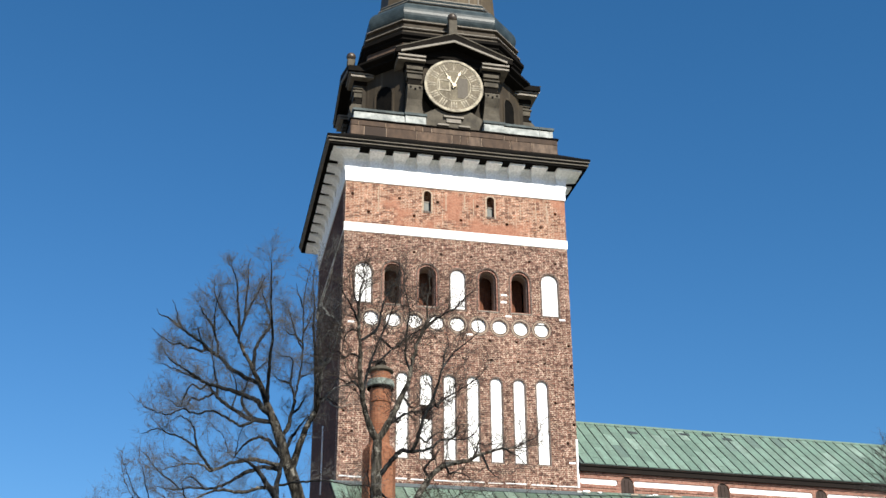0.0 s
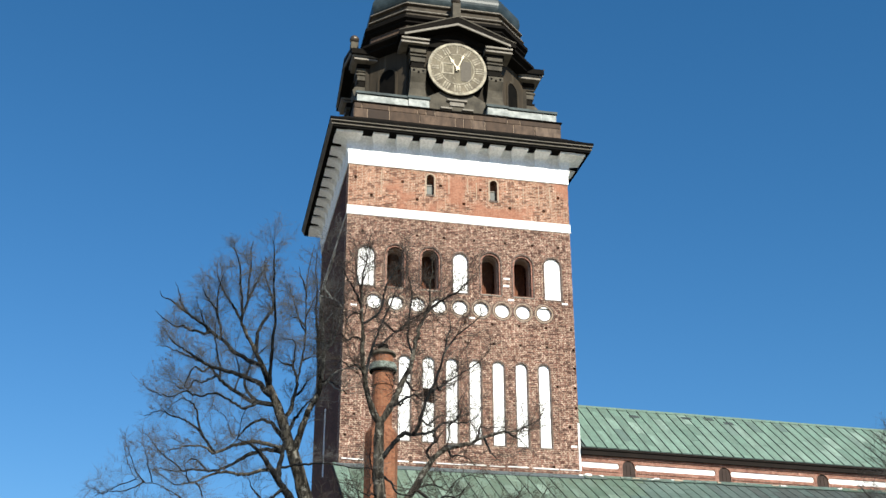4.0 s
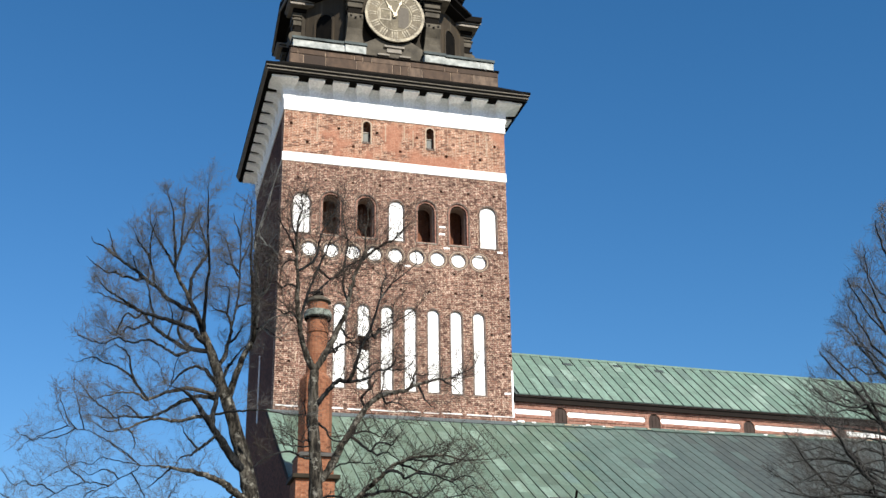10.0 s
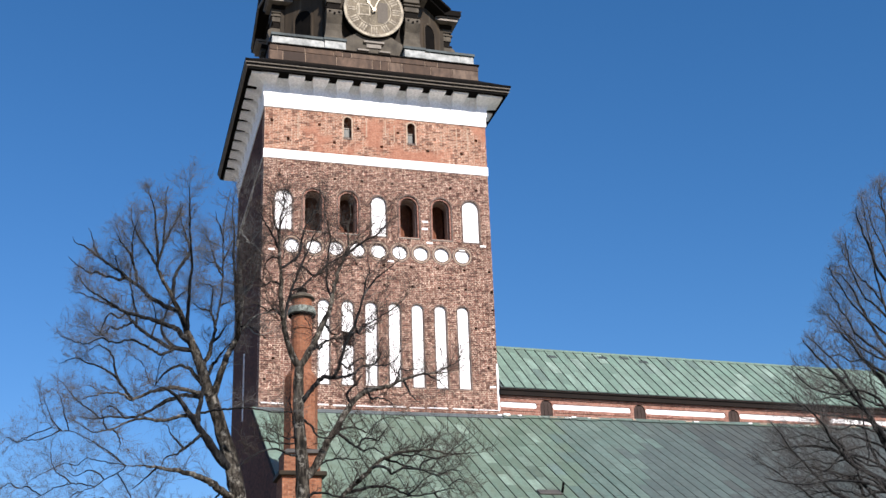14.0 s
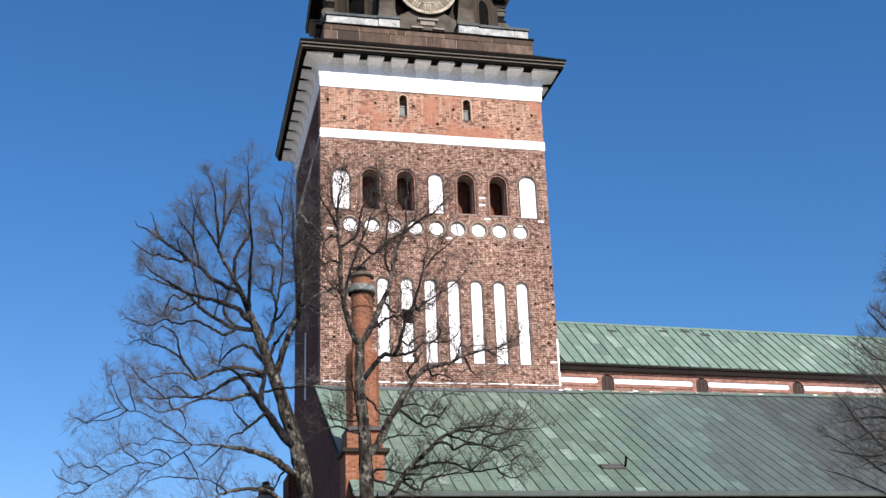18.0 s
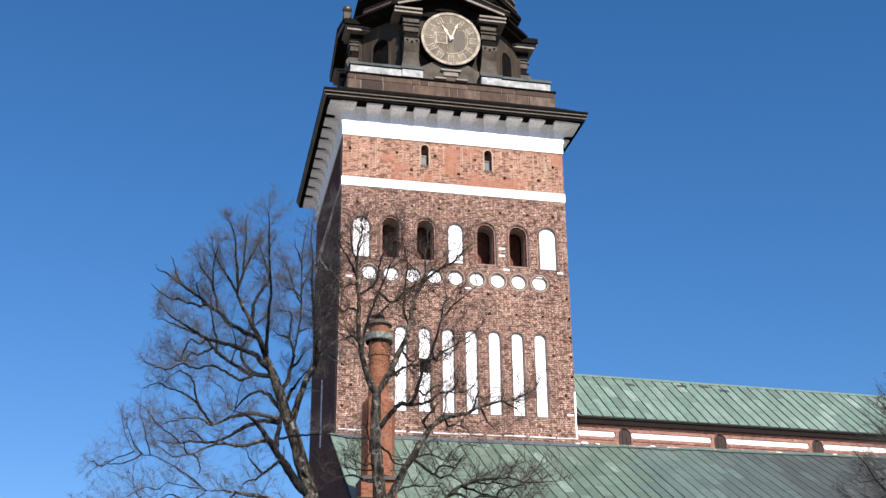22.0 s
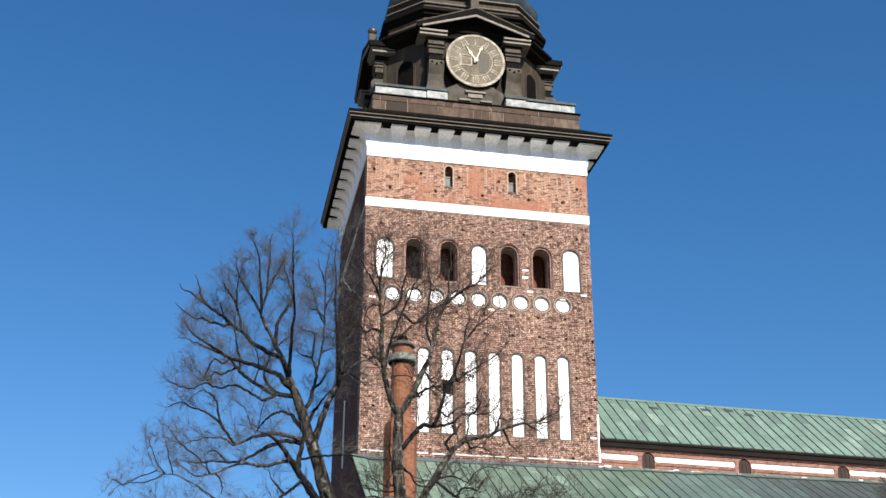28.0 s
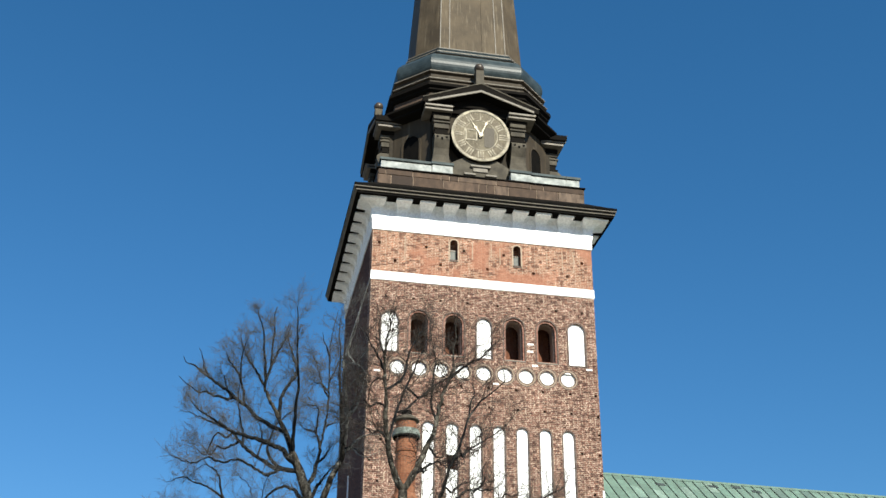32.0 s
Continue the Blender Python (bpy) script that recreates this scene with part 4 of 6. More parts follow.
# ---- pinnacles ----
def pinnacle(x, y, top, m, label):
    """A buttress pier with stepped caps and a round brick shaft; top is the height of its lid."""
    t = thing("pinnacle", label, "pinnacle", "brick pinnacles")
    t.location = (x, y, 0)
    d = top - 19.19
    part("pier", boxes((-0.85, 0.75, -0.75, 0.8, 0, 10.97 + d), bevel=0.02), m, t)
    part("pier_cap", boxes((-1.0, 0.95, -0.9, 0.9, 10.96 + d, 11.14 + d), bevel=0.03), M_STEP, t, "brown metal cap")
    part("block", boxes((-0.78, 0.7, -0.68, 0.7, 11.14 + d, 11.9 + d), bevel=0.02), m, t)
    part("skirt", loft(bmesh.new(), [[(-s, -s, z + d), (s, -s, z + d), (s, s, z + d), (-s, s, z + d)] for s, z in ((0.8, 11.88), (0.8, 11.95), (0.66, 12.06))]), M_HATCH, t, "grey metal skirt")
    part("base", turned(0, 0, [(r, z + d) for r, z in ((0.7, 12.1), (0.7, 15.05), (0.66, 15.25), (0.47, 15.5))], 8), m, t)
    part("shaft", turned(0, 0, [(0.44, 15.3 + d), (0.44, 17.25 + d), (0.49, 17.28 + d), (0.49, 17.36 + d), (0.44, 17.4 + d), (0.46, 17.95 + d)], 20), m, t, "round brick shaft", smooth=False)
    part("collar", turned(0, 0, [(0.46, 17.9 + d), (0.61, 17.98 + d), (0.61, 18.06 + d), (0.56, 18.26 + d), (0.46, 18.3 + d)], 20), M_PALEGREEN, t, "pale green copper collar")
    part("collar_rim", turned(0, 0, [(0.5, 17.86 + d), (0.58, 17.9 + d), (0.56, 17.98 + d)], 20), M_TAR, t)
    part("neck", turned(0, 0, [(0.44, 18.28 + d), (0.44, 18.66 + d)], 20), m, t)
    part("cap", turned(0, 0, [(0.44, 18.62 + d), (0.56, 18.68 + d), (0.52, 18.78 + d), (0.25, 18.95 + d)], 20), M_GREYSTONE, t, "copper cap")
    part("lid", turned(0, 0, [(0.18, 18.93 + d), (0.24, 19.0 + d), (0.22, 19.15 + d), (0.08, 19.19 + d)], 14), M_TAR, t)
    return t


pinnacle(7.84, 48.9, 19.19, M_BRICK_PIN, "orange brick pinnacle with green copper collar on a buttress pier")
pinnacle(5.85, 73.5, 14.1, M_BRICK_SHADE, "dark shaded brick pinnacle beyond the west front")

seamed_roof(aisle, 0.08, 89, 0.58, AEY, AEZ, AROOF, ATOTAL - 0.05, 29, dull_from=28, green=M_GREEN_OLD)
seamed_roof(nave, 0.178, 67, 0.618, EAVE_Y, EAVE_Z, NROOF, SLOPE - 0.02, 42, half=0.024)
for x, up in ((4.7, 4.6), (8.1, 4.95), (9.6, 5.1), (10.7, 4.7), (24.3, 4.6)):
    part("roof_patch", boxes((x - 0.3, x + 0.3, up - 0.16, up + 0.16, 0.02, 0.035), bevel=0.004), M_SEAM_DULL, roof, "dark mended patch of sheet").matrix_basis = pose(0, EAVE_Y, EAVE_Z, 39.7)


# ---- trees: guided limbs, grown twigs ----
def tube(verts, faces, pts, radii, sides, craggy=0.0):
    """Adds one tapering, bent rod to the lists; craggy makes its outline uneven."""
    start = len(verts)
    n = len(pts)
    for i, p in enumerate(pts):
        t = (pts[min(i + 1, n - 1)] - pts[max(i - 1, 0)]).normalized()
        u = t.cross(Vector((0.31, 0.95, 0.05))).normalized()
        v = t.cross(u)
        for k in range(sides):
            a = 2 * math.pi * k / sides
            r = radii[i] * (1 + craggy * noise.noise(Vector((3.1 * k, p.z * 2.3, p.x * 2.3)))) if craggy else radii[i]
            q = p + r * (math.cos(a) * u + math.sin(a) * v)
            verts.append((q.x, q.y, q.z))
    for i in range(n - 1):
        for k in range(sides):
            a, b = start + i * sides + k, start + i * sides + (k + 1) % sides
            faces.append((a, b, b + sides, a + sides))
    verts.append(tuple(pts[-1]))
    for k in range(sides):
        faces.append((start + (n - 1) * sides + k, start + (n - 1) * sides + (k + 1) % sides, len(verts) - 1))


def smooth_line(pts, per=4):
    """A curve through the given points."""
    p = [Vector(pts[0])] + [Vector(q) for q in pts] + [Vector(pts[-1])]
    out = []
    for i in range(1, len(p) - 2):
        for k in range(per):
            t = k / per
            a, b, c, d = p[i - 1:i + 3]
            out.append(0.5 * (2 * b + (c - a) * t + (2 * a - 5 * b + 4 * c - d) * t * t + (3 * b - a - 3 * c + d) * t ** 3))
    return out + [p[-2]]


def flat_mesh(name, verts, faces, m, parent, label="", kind=""):
    me = bpy.data.meshes.new(name)
    me.from_pydata(verts, [], faces)
    me.materials.append(m)
    me.shade_smooth()
    ob = new(name, me)
    ob.parent = parent
    ob.matrix_parent_inverse = Matrix.Translation(-parent.location)
    return tagged(ob, label, kind=kind)


def inside(p, crown, slack):
    """Whether a place lies within the crown: rows of height and least x, from below up."""
    if not crown:
        return True
    if p.z > crown[-1][0] + slack:
        return False
    for (z0, a0), (z1, a1) in zip(crown, crown[1:]):
        if p.z <= z1:
            return a0 + (a1 - a0) * max(0.0, (p.z - z0) / (z1 - z0)) - slack < p.x
    return True


Tree = namedtuple("Tree", "thing rng wood verts faces crown up dense reach fine low")


def tree(label, base, trunk, girth, seed, crown=(), up=0.05, dense=1.0, reach=1.0, fine=1.0, low=0.5):
    """A bare tree's trunk, along its line; bough() adds the limbs and crown_of() the twigs."""
    t = thing("tree", label, "tree", "bare churchyard trees")
    t.location = base
    foot = [Vector(base) + Vector((0, 0, -0.2)), Vector(base).lerp(Vector(trunk[0]), 0.5) + Vector((0.05, 0, 0))]
    line = smooth_line(foot + [Vector(p) for p in trunk])
    n = len(line) - 1
    radii = [girth[0] + (girth[1] - girth[0]) * (i / n) ** 1.1 + girth[0] * 0.35 * max(0, 1 - i / 3) for i in range(n + 1)]
    v, f = [], []
    tube(v, f, line, radii, 18, 0.3)
    flat_mesh("trunk", v, f, M_BARK, t, "grey furrowed trunk")
    return Tree(t, random.Random(seed), [(line, radii)], [], [], crown, up, dense, reach, fine, low)


def grow(tr, at, way, length, radius, level):
    """A crooked twig that bends upwards and carries finer twigs."""
    rng = tr.rng
    n = {1: 6, 2: 4, 3: 2}[level]
    pts, d = [at], way.normalized()
    bend = Vector((rng.gauss(0, 0.09), rng.gauss(0, 0.06), rng.gauss(0, 0.07) + tr.up))
    for i in range(n):
        d = (d + bend + Vector((rng.gauss(0, 0.1), rng.gauss(0, 0.09), rng.gauss(0, 0.08)))).normalized()
        q = pts[-1] + d * (length / n)
        if not inside(q, tr.crown, rng.uniform(-0.45, 0.2)):
            break
        pts.append(q)
    if len(pts) < 2:
        return
    n = len(pts) - 1
    tube(tr.verts, tr.faces, pts, [radius * (1 - 0.65 * i / n) for i in range(n + 1)], 3)
    if level >= 3:
        return
    kids = {1: 7.5, 2: 4.0}[level] * tr.dense
    for k in range(int(kids + rng.random())):
        t = 0.12 + 0.86 * (k + rng.random()) / max(kids, 1)
        i = min(int(t * n), n - 1)
        p = pts[i].lerp(pts[i + 1], t * n - i)
        along = (pts[i + 1] - pts[i]).normalized()
        off = along.cross(Vector((rng.gauss(0, 1), rng.gauss(0, 1), rng.gauss(0, 1)))).normalized()
        grow(tr, p, along * 0.75 + off * rng.uniform(0.5, 1.0), length * rng.uniform(0.3, 0.62), max(radius * 0.58, 0.0024), level + 1)


def bough(tr, r0, y0, y1, *places, bark=M_LIMB):
    """A limb through places in x and z that runs from depth y0 to y1, and the twigs on it."""
    rng = tr.rng
    m = len(places) - 1
    pts = [Vector((x, y0 + (y1 - y0) * i / m, z)) for i, (x, z) in enumerate(places)]
    # the limb starts on the nearest wood that stands already
    best = min(((p, r) for ln, rr in tr.wood for p, r in zip(ln, rr)), key=lambda q: (q[0] - pts[0]).length)
    pts = [best[0]] + (pts[1:] if (best[0] - pts[0]).length < 0.45 else pts)
    line = smooth_line(pts)
    n = len(line) - 1
    line = [p + Vector((rng.gauss(0, 0.008), rng.gauss(0, 0.03), rng.gauss(0, 0.008))) if i > 1 else p for i, p in enumerate(line)]
    r0 = min(r0, best[1] * 0.98)
    radii = [(1.05 * r0 * (1 - i / n) ** 0.85 + 0.0065) * rng.uniform(0.92, 1.08) for i in range(n + 1)]
    v, f = [], []
    tube(v, f, line, radii, 10 if r0 > 0.05 else 6, 0.28 if r0 > 0.05 else 0.0)
    flat_mesh("limb", v, f, bark, tr.thing)
    tr.wood.append((line, radii))
    total = sum((b - a).length for a, b in zip(line, line[1:]))
    # the lower limbs carry fewer twigs
    count = int(total * 4.6 * tr.dense * (tr.low + (1.12 - tr.low) * min(1, max(0, (line[n // 2].z - 8.5) / 5)))) + 2
    if bark == M_BARK_SUNLIT:
        count //= 2
    for k in range(count):
        s = 1 - 0.86 * ((k + rng.random()) / count) ** 1.25
        i = min(int(s * n), n - 1)
        p = line[i].lerp(line[i + 1], s * n - i)
        along = (line[i + 1] - line[i]).normalized()
        off = along.cross(Vector((rng.gauss(0, 1), rng.gauss(0, 1), rng.gauss(0, 1)))).normalized()
        if off.z < -0.3:
            off.z *= -0.4
        size = tr.reach * rng.uniform(0.35, 1.0) * (1.35 if rng.random() < 0.2 else 0.9)
        grow(tr, p, along * 0.7 + off * 0.85 + Vector((0, 0, 0.1)), size, tr.fine * max(0.0045, min(0.009, radii[i] * 0.4)), 1)
    grow(tr, line[-1], line[-1] - line[-3], tr.reach * 0.5, 0.007, 1)


def crown_of(tr, m=M_TWIG):
    flat_mesh("crown", tr.verts, tr.faces, m, tr.thing, "fine leafless twigs", "stuff")


oak = tree("large bare deciduous tree with wide-spreading grey limbs", (3.9, 32.0, 0),
           [(3.70, 32.0, 5.84), (3.48, 32.0, 7.38), (3.31, 32.0, 8.05), (3.08, 32.0, 8.81), (2.85, 32.0, 9.50), (2.61, 32.0, 10.12), (2.42, 32.0, 10.67), (2.24, 32.0, 11.15), (2.05, 32.0, 11.54), (1.91, 32.0, 11.94), (1.74, 32.0, 12.31), (1.60, 32.0, 12.55)],
           (0.25, 0.05), 11, reach=0.92, dense=1.3, fine=0.86,
           crown=((4.0, -3.0), (6.6, -2.65), (7.5, -2.5), (8.7, -2.25), (9.4, -1.8), (10.6, -1.45), (11.7, -1.55), (12.2, -1.35), (13.4, -1.4), (14.0, -1.4), (14.4, -1.0), (15.3, -0.3), (15.75, 0.3), (16.05, 1.3)))
bough(oak, 0.063, 32.0, 32.9, (1.60, 12.55), (1.46, 12.90), (1.30, 13.19), (1.17, 13.50), (1.04, 13.82), (0.85, 14.16), (0.64, 14.50), (0.48, 14.85), (0.38, 15.21), (0.34, 15.61), bark=M_BARK)
bough(oak, 0.121, 32.0, 30.9, (3.36, 7.83), (2.99, 8.21), (2.72, 8.56), (2.47, 8.85), (2.28, 9.08), (2.09, 9.29), (1.91, 9.54), (1.69, 9.70), (1.47, 9.81), (1.21, 9.84))
bough(oak, 0.067, 31.5, 32.8, (2.37, 8.95), (2.36, 9.26), (2.41, 9.60), (2.49, 10.04), (2.61, 10.49), (2.74, 10.83), (2.85, 11.00), (2.98, 11.25), (3.17, 11.51), (3.35, 11.73))
bough(oak, 0.089, 32.0, 30.1, (2.77, 9.78), (2.83, 10.13), (2.93, 10.47), (3.02, 10.81), (3.16, 11.10), (3.28, 11.35), (3.28, 11.68), (3.21, 12.03), (3.17, 12.46), (3.12, 12.89), (3.04, 13.39), (3.04, 13.89), (2.96, 14.46), (2.96, 14.96), bark=M_BARK)
bough(oak, 0.055, 31.4, 29.4, (3.28, 11.39), (3.32, 11.74), (3.34, 12.02), (3.33, 12.36), (3.26, 12.74), (3.23, 13.04), (3.16, 13.44), (3.11, 13.74), (3.18, 13.96), (3.26, 14.25), (3.33, 14.53), (3.40, 14.86), (3.43, 15.13), bark=M_BARK_SUNLIT)
bough(oak, 0.055, 32.0, 33.0, (2.53, 10.67), (2.63, 11.10), (2.71, 11.51), (2.79, 11.98), (2.71, 12.34), (2.59, 12.56), (2.39, 12.65), (2.21, 12.87), bark=M_BARK)
bough(oak, 0.028, 32.5, 35.0, (2.77, 11.98), (2.88, 12.49), (2.96, 12.90), (3.03, 13.42), (3.06, 14.05), (3.07, 14.81), (3.08, 15.59), (3.15, 16.28), (3.24, 16.82), (3.36, 17.36))
bough(oak, 0.035, 32.3, 32.6, (2.71, 11.47), (2.91, 11.69), (3.02, 11.93), (3.17, 12.17))
bough(oak, 0.049, 32.0, 29.4, (2.02, 11.61), (1.99, 12.01), (1.97, 12.46), (1.98, 12.91), (1.98, 13.22), (1.90, 13.57), (1.84, 14.02), (1.79, 14.51), (1.73, 14.92))
bough(oak, 0.049, 32.0, 33.5, (1.61, 12.57), (1.60, 13.13), (1.68, 13.51), (1.85, 13.85), (2.01, 14.17), (2.00, 14.56), (1.87, 14.97), (1.78, 15.35), (1.73, 15.71), (1.76, 16.17))
bough(oak, 0.043, 32.3, 31.5, (1.14, 13.59), (1.14, 13.81), (1.11, 14.14), (1.05, 14.46), (1.00, 14.87), (0.94, 15.18), (0.83, 15.39), (0.75, 15.56))
bough(oak, 0.036, 32.2, 32.8, (1.14, 13.76), (1.28, 14.23), (1.42, 14.67), (1.54, 15.00), (1.68, 15.34), (1.78, 15.75))
bough(oak, 0.029, 32.4, 32.7, (1.29, 14.23), (1.28, 14.83), (1.31, 15.40), (1.28, 15.97), (1.34, 16.25))
bough(oak, 0.056, 32.0, 34.2, (1.67, 12.21), (1.38, 12.45), (1.02, 12.71), (0.70, 13.09), (0.40, 13.36), (0.15, 13.65), (-0.15, 13.92), (-0.43, 14.19), (-0.69, 14.44), (-0.93, 14.68), (-1.13, 14.82), (-1.24, 15.08))
bough(oak, 0.036, 32.8, 32.4, (0.72, 13.09), (0.61, 13.44), (0.51, 13.75), (0.44, 14.14), (0.44, 14.51), (0.49, 14.83), (0.56, 15.06))
bough(oak, 0.029, 32.6, 32.3, (0.49, 13.81), (0.38, 14.02), (0.27, 14.16), (0.12, 14.30), (0.00, 14.50))
bough(oak, 0.036, 33.0, 33.9, (0.45, 13.31), (0.15, 13.45), (-0.05, 13.55), (-0.28, 13.63), (-0.49, 13.75), (-0.69, 13.75), (-0.91, 13.96), (-1.12, 14.13), (-1.29, 14.32))
bough(oak, 0.029, 33.6, 33.9, (-0.39, 14.16), (-0.52, 14.45), (-0.62, 14.68), (-0.68, 14.95), (-0.80, 15.26))
bough(oak, 0.029, 33.0, 33.2, (0.29, 13.46), (0.16, 13.68), (0.04, 13.98), (-0.02, 14.21))
bough(oak, 0.069, 32.0, 30.4, (2.03, 11.30), (1.88, 11.50), (1.68, 11.67), (1.37, 11.74), (1.06, 11.79), (0.83, 11.80), (0.55, 11.84), (0.31, 11.85), (0.04, 11.95), (-0.18, 12.04), (-0.39, 12.11), (-0.61, 12.21), (-0.75, 12.32))
bough(oak, 0.055, 32.0, 32.8, (1.89, 11.02), (1.58, 11.23), (1.20, 11.47), (0.80, 11.73), (0.58, 11.98), (0.37, 12.24), (0.14, 12.40), (-0.14, 12.53), (-0.42, 12.66), (-0.67, 12.78), (-0.92, 12.89))
bough(oak, 0.028, 32.3, 32.7, (0.70, 11.79), (0.65, 12.24), (0.56, 12.62), (0.48, 13.01), (0.44, 13.47), (0.47, 13.87))
bough(oak, 0.041, 32.0, 33.2, (1.83, 11.05), (1.56, 11.38), (1.35, 11.78), (1.41, 12.19), (1.52, 12.54), (1.65, 12.81), (1.92, 13.16), (2.17, 13.38))
bough(oak, 0.021, 32.2, 32.5, (1.18, 11.61), (1.17, 12.07), (1.12, 12.43), (1.02, 12.68))
bough(oak, 0.028, 32.4, 33.0, (0.58, 11.98), (0.34, 11.89), (0.16, 11.83), (-0.02, 11.92), (-0.11, 11.71), (-0.21, 11.72), (-0.37, 11.94), (-0.55, 12.09))
bough(oak, 0.028, 32.5, 31.8, (0.37, 12.26), (0.21, 12.09), (-0.01, 12.18), (-0.15, 11.96), (-0.23, 11.64), (-0.28, 11.42), (-0.47, 11.49), (-0.67, 11.57))
bough(oak, 0.034, 32.0, 30.1, (1.69, 10.89), (1.37, 10.95), (1.17, 10.97), (0.91, 11.07), (0.56, 11.17), (0.23, 11.01), (-0.01, 10.99), (-0.24, 11.01), (-0.51, 10.79), (-0.76, 10.77), (-1.00, 10.78), (-1.20, 10.84))
bough(oak, 0.055, 32.0, 32.8, (2.49, 10.09), (2.27, 10.50), (2.09, 10.73), (1.87, 10.80), (1.63, 10.72), (1.45, 10.58), (1.31, 10.41), (1.23, 10.30))
bough(oak, 0.040, 30.9, 30.4, (1.19, 9.84), (1.25, 10.18), (1.31, 10.47), (1.48, 10.67))
bough(oak, 0.026, 30.9, 31.5, (1.19, 9.84), (1.03, 9.99), (0.95, 10.30), (0.83, 10.56), (0.68, 10.69), (0.58, 10.87))
bough(oak, 0.055, 32.0, 30.1, (2.55, 9.90), (2.21, 9.97), (1.86, 9.99), (1.53, 9.93), (1.19, 9.81), (0.87, 9.62), (0.62, 9.47), (0.42, 9.56), (0.13, 9.54), (-0.09, 9.48), (-0.33, 9.35), (-0.55, 9.24), bark=M_BARK)
bough(oak, 0.033, 30.9, 31.7, (0.71, 9.51), (0.55, 9.61), (0.41, 9.84), (0.20, 10.11), (-0.06, 10.31), (-0.28, 10.44), (-0.53, 10.53), (-0.77, 10.67), (-0.97, 10.63), (-1.20, 10.55))
bough(oak, 0.026, 31.0, 31.7, (0.31, 9.96), (0.20, 10.21), (0.15, 10.56), (0.05, 10.81), (-0.13, 10.96), (-0.31, 11.04), (-0.55, 10.89))
bough(oak, 0.062, 32.0, 34.1, (2.49, 9.81), (2.15, 9.95), (1.91, 9.97), (1.64, 9.90), (1.41, 9.81), (1.13, 9.66), (0.84, 9.58), (0.52, 9.57), (0.16, 9.63), (-0.14, 9.62), (-0.47, 9.66), (-0.75, 9.75))
bough(oak, 0.028, 33.7, 34.0, (-0.13, 9.62), (-0.30, 9.79), (-0.56, 9.98), (-0.80, 10.18), (-0.96, 10.38), (-1.11, 10.59), (-1.26, 10.72))
bough(oak, 0.021, 33.3, 33.5, (0.52, 9.57), (0.32, 9.79), (0.13, 9.89), (-0.02, 9.83), (-0.15, 9.70))
bough(oak, 0.047, 31.7, 29.6, (2.33, 9.26), (2.03, 9.24), (1.79, 9.15), (1.57, 9.03), (1.34, 8.96), (1.05, 8.95), (0.76, 8.89), (0.50, 8.75), (0.28, 8.59), (0.02, 8.47), (-0.19, 8.37), (-0.40, 8.43), (-0.56, 8.48), bark=M_BARK)
bough(oak, 0.019, 30.2, 30.3, (0.28, 8.60), (0.34, 8.40), (0.42, 8.20), (0.38, 8.04))
bough(oak, 0.019, 30.0, 29.9, (0.14, 8.51), (-0.00, 8.64), (-0.06, 8.80))
bough(oak, 0.040, 31.5, 32.2, (2.65, 8.78), (2.35, 8.65), (2.14, 8.50), (2.01, 8.39), (1.87, 8.29), (1.67, 8.28), (1.57, 8.17), (1.49, 8.01))
bough(oak, 0.027, 31.9, 32.0, (2.00, 8.42), (1.84, 8.69), (1.69, 8.86), (1.61, 9.08))
bough(oak, 0.094, 32.0, 29.6, (3.30, 7.08), (3.03, 7.33), (2.77, 7.49), (2.46, 7.57), (2.16, 7.61), (1.85, 7.63), (1.56, 7.61), (1.27, 7.60), (0.92, 7.58), (0.59, 7.52), bark=M_BARK)
bough(oak, 0.049, 29.6, 28.4, (0.64, 7.52), (0.33, 7.66), (0.09, 7.80), (-0.11, 7.93), (-0.31, 8.04), (-0.48, 8.10), (-0.64, 8.16), (-0.83, 8.15), (-1.00, 8.16), (-1.14, 8.19), (-1.27, 8.37), (-1.36, 8.54), (-1.43, 8.73), bark=M_BARK)
bough(oak, 0.030, 29.4, 29.8, (0.44, 7.55), (0.24, 7.76), (0.02, 7.92), (-0.18, 8.06), (-0.36, 8.11), (-0.47, 8.25))
bough(oak, 0.024, 28.8, 29.1, (-0.77, 8.15), (-0.88, 8.51), (-0.95, 8.80), (-1.04, 9.05))
bough(oak, 0.024, 28.8, 28.6, (-0.96, 8.16), (-1.14, 8.35), (-1.26, 8.60), (-1.36, 8.82))
bough(oak, 0.018, 28.8, 28.1, (-0.97, 8.16), (-1.20, 7.97), (-1.48, 7.86), (-1.72, 7.81), (-1.86, 7.74), (-1.99, 7.82), (-2.10, 7.74))
bough(oak, 0.018, 28.7, 28.9, (-1.13, 8.15), (-1.43, 8.07), (-1.68, 7.96), (-1.88, 7.87), (-2.03, 7.78))
bough(oak, 0.043, 29.6, 28.8, (0.57, 7.52), (0.30, 7.55), (0.05, 7.58), (-0.15, 7.60), (-0.33, 7.62), (-0.44, 7.52), (-0.56, 7.42), (-0.74, 7.45), (-0.94, 7.39), (-1.12, 7.26), (-1.29, 7.15), (-1.47, 7.03), (-1.61, 6.86))
bough(oak, 0.043, 29.6, 30.7, (0.60, 7.48), (0.40, 7.36), (0.19, 7.28), (0.01, 7.16), (-0.12, 7.08), (-0.28, 7.04), (-0.44, 6.96), (-0.59, 6.79), (-0.72, 6.70), (-0.87, 6.58), (-1.05, 6.41))
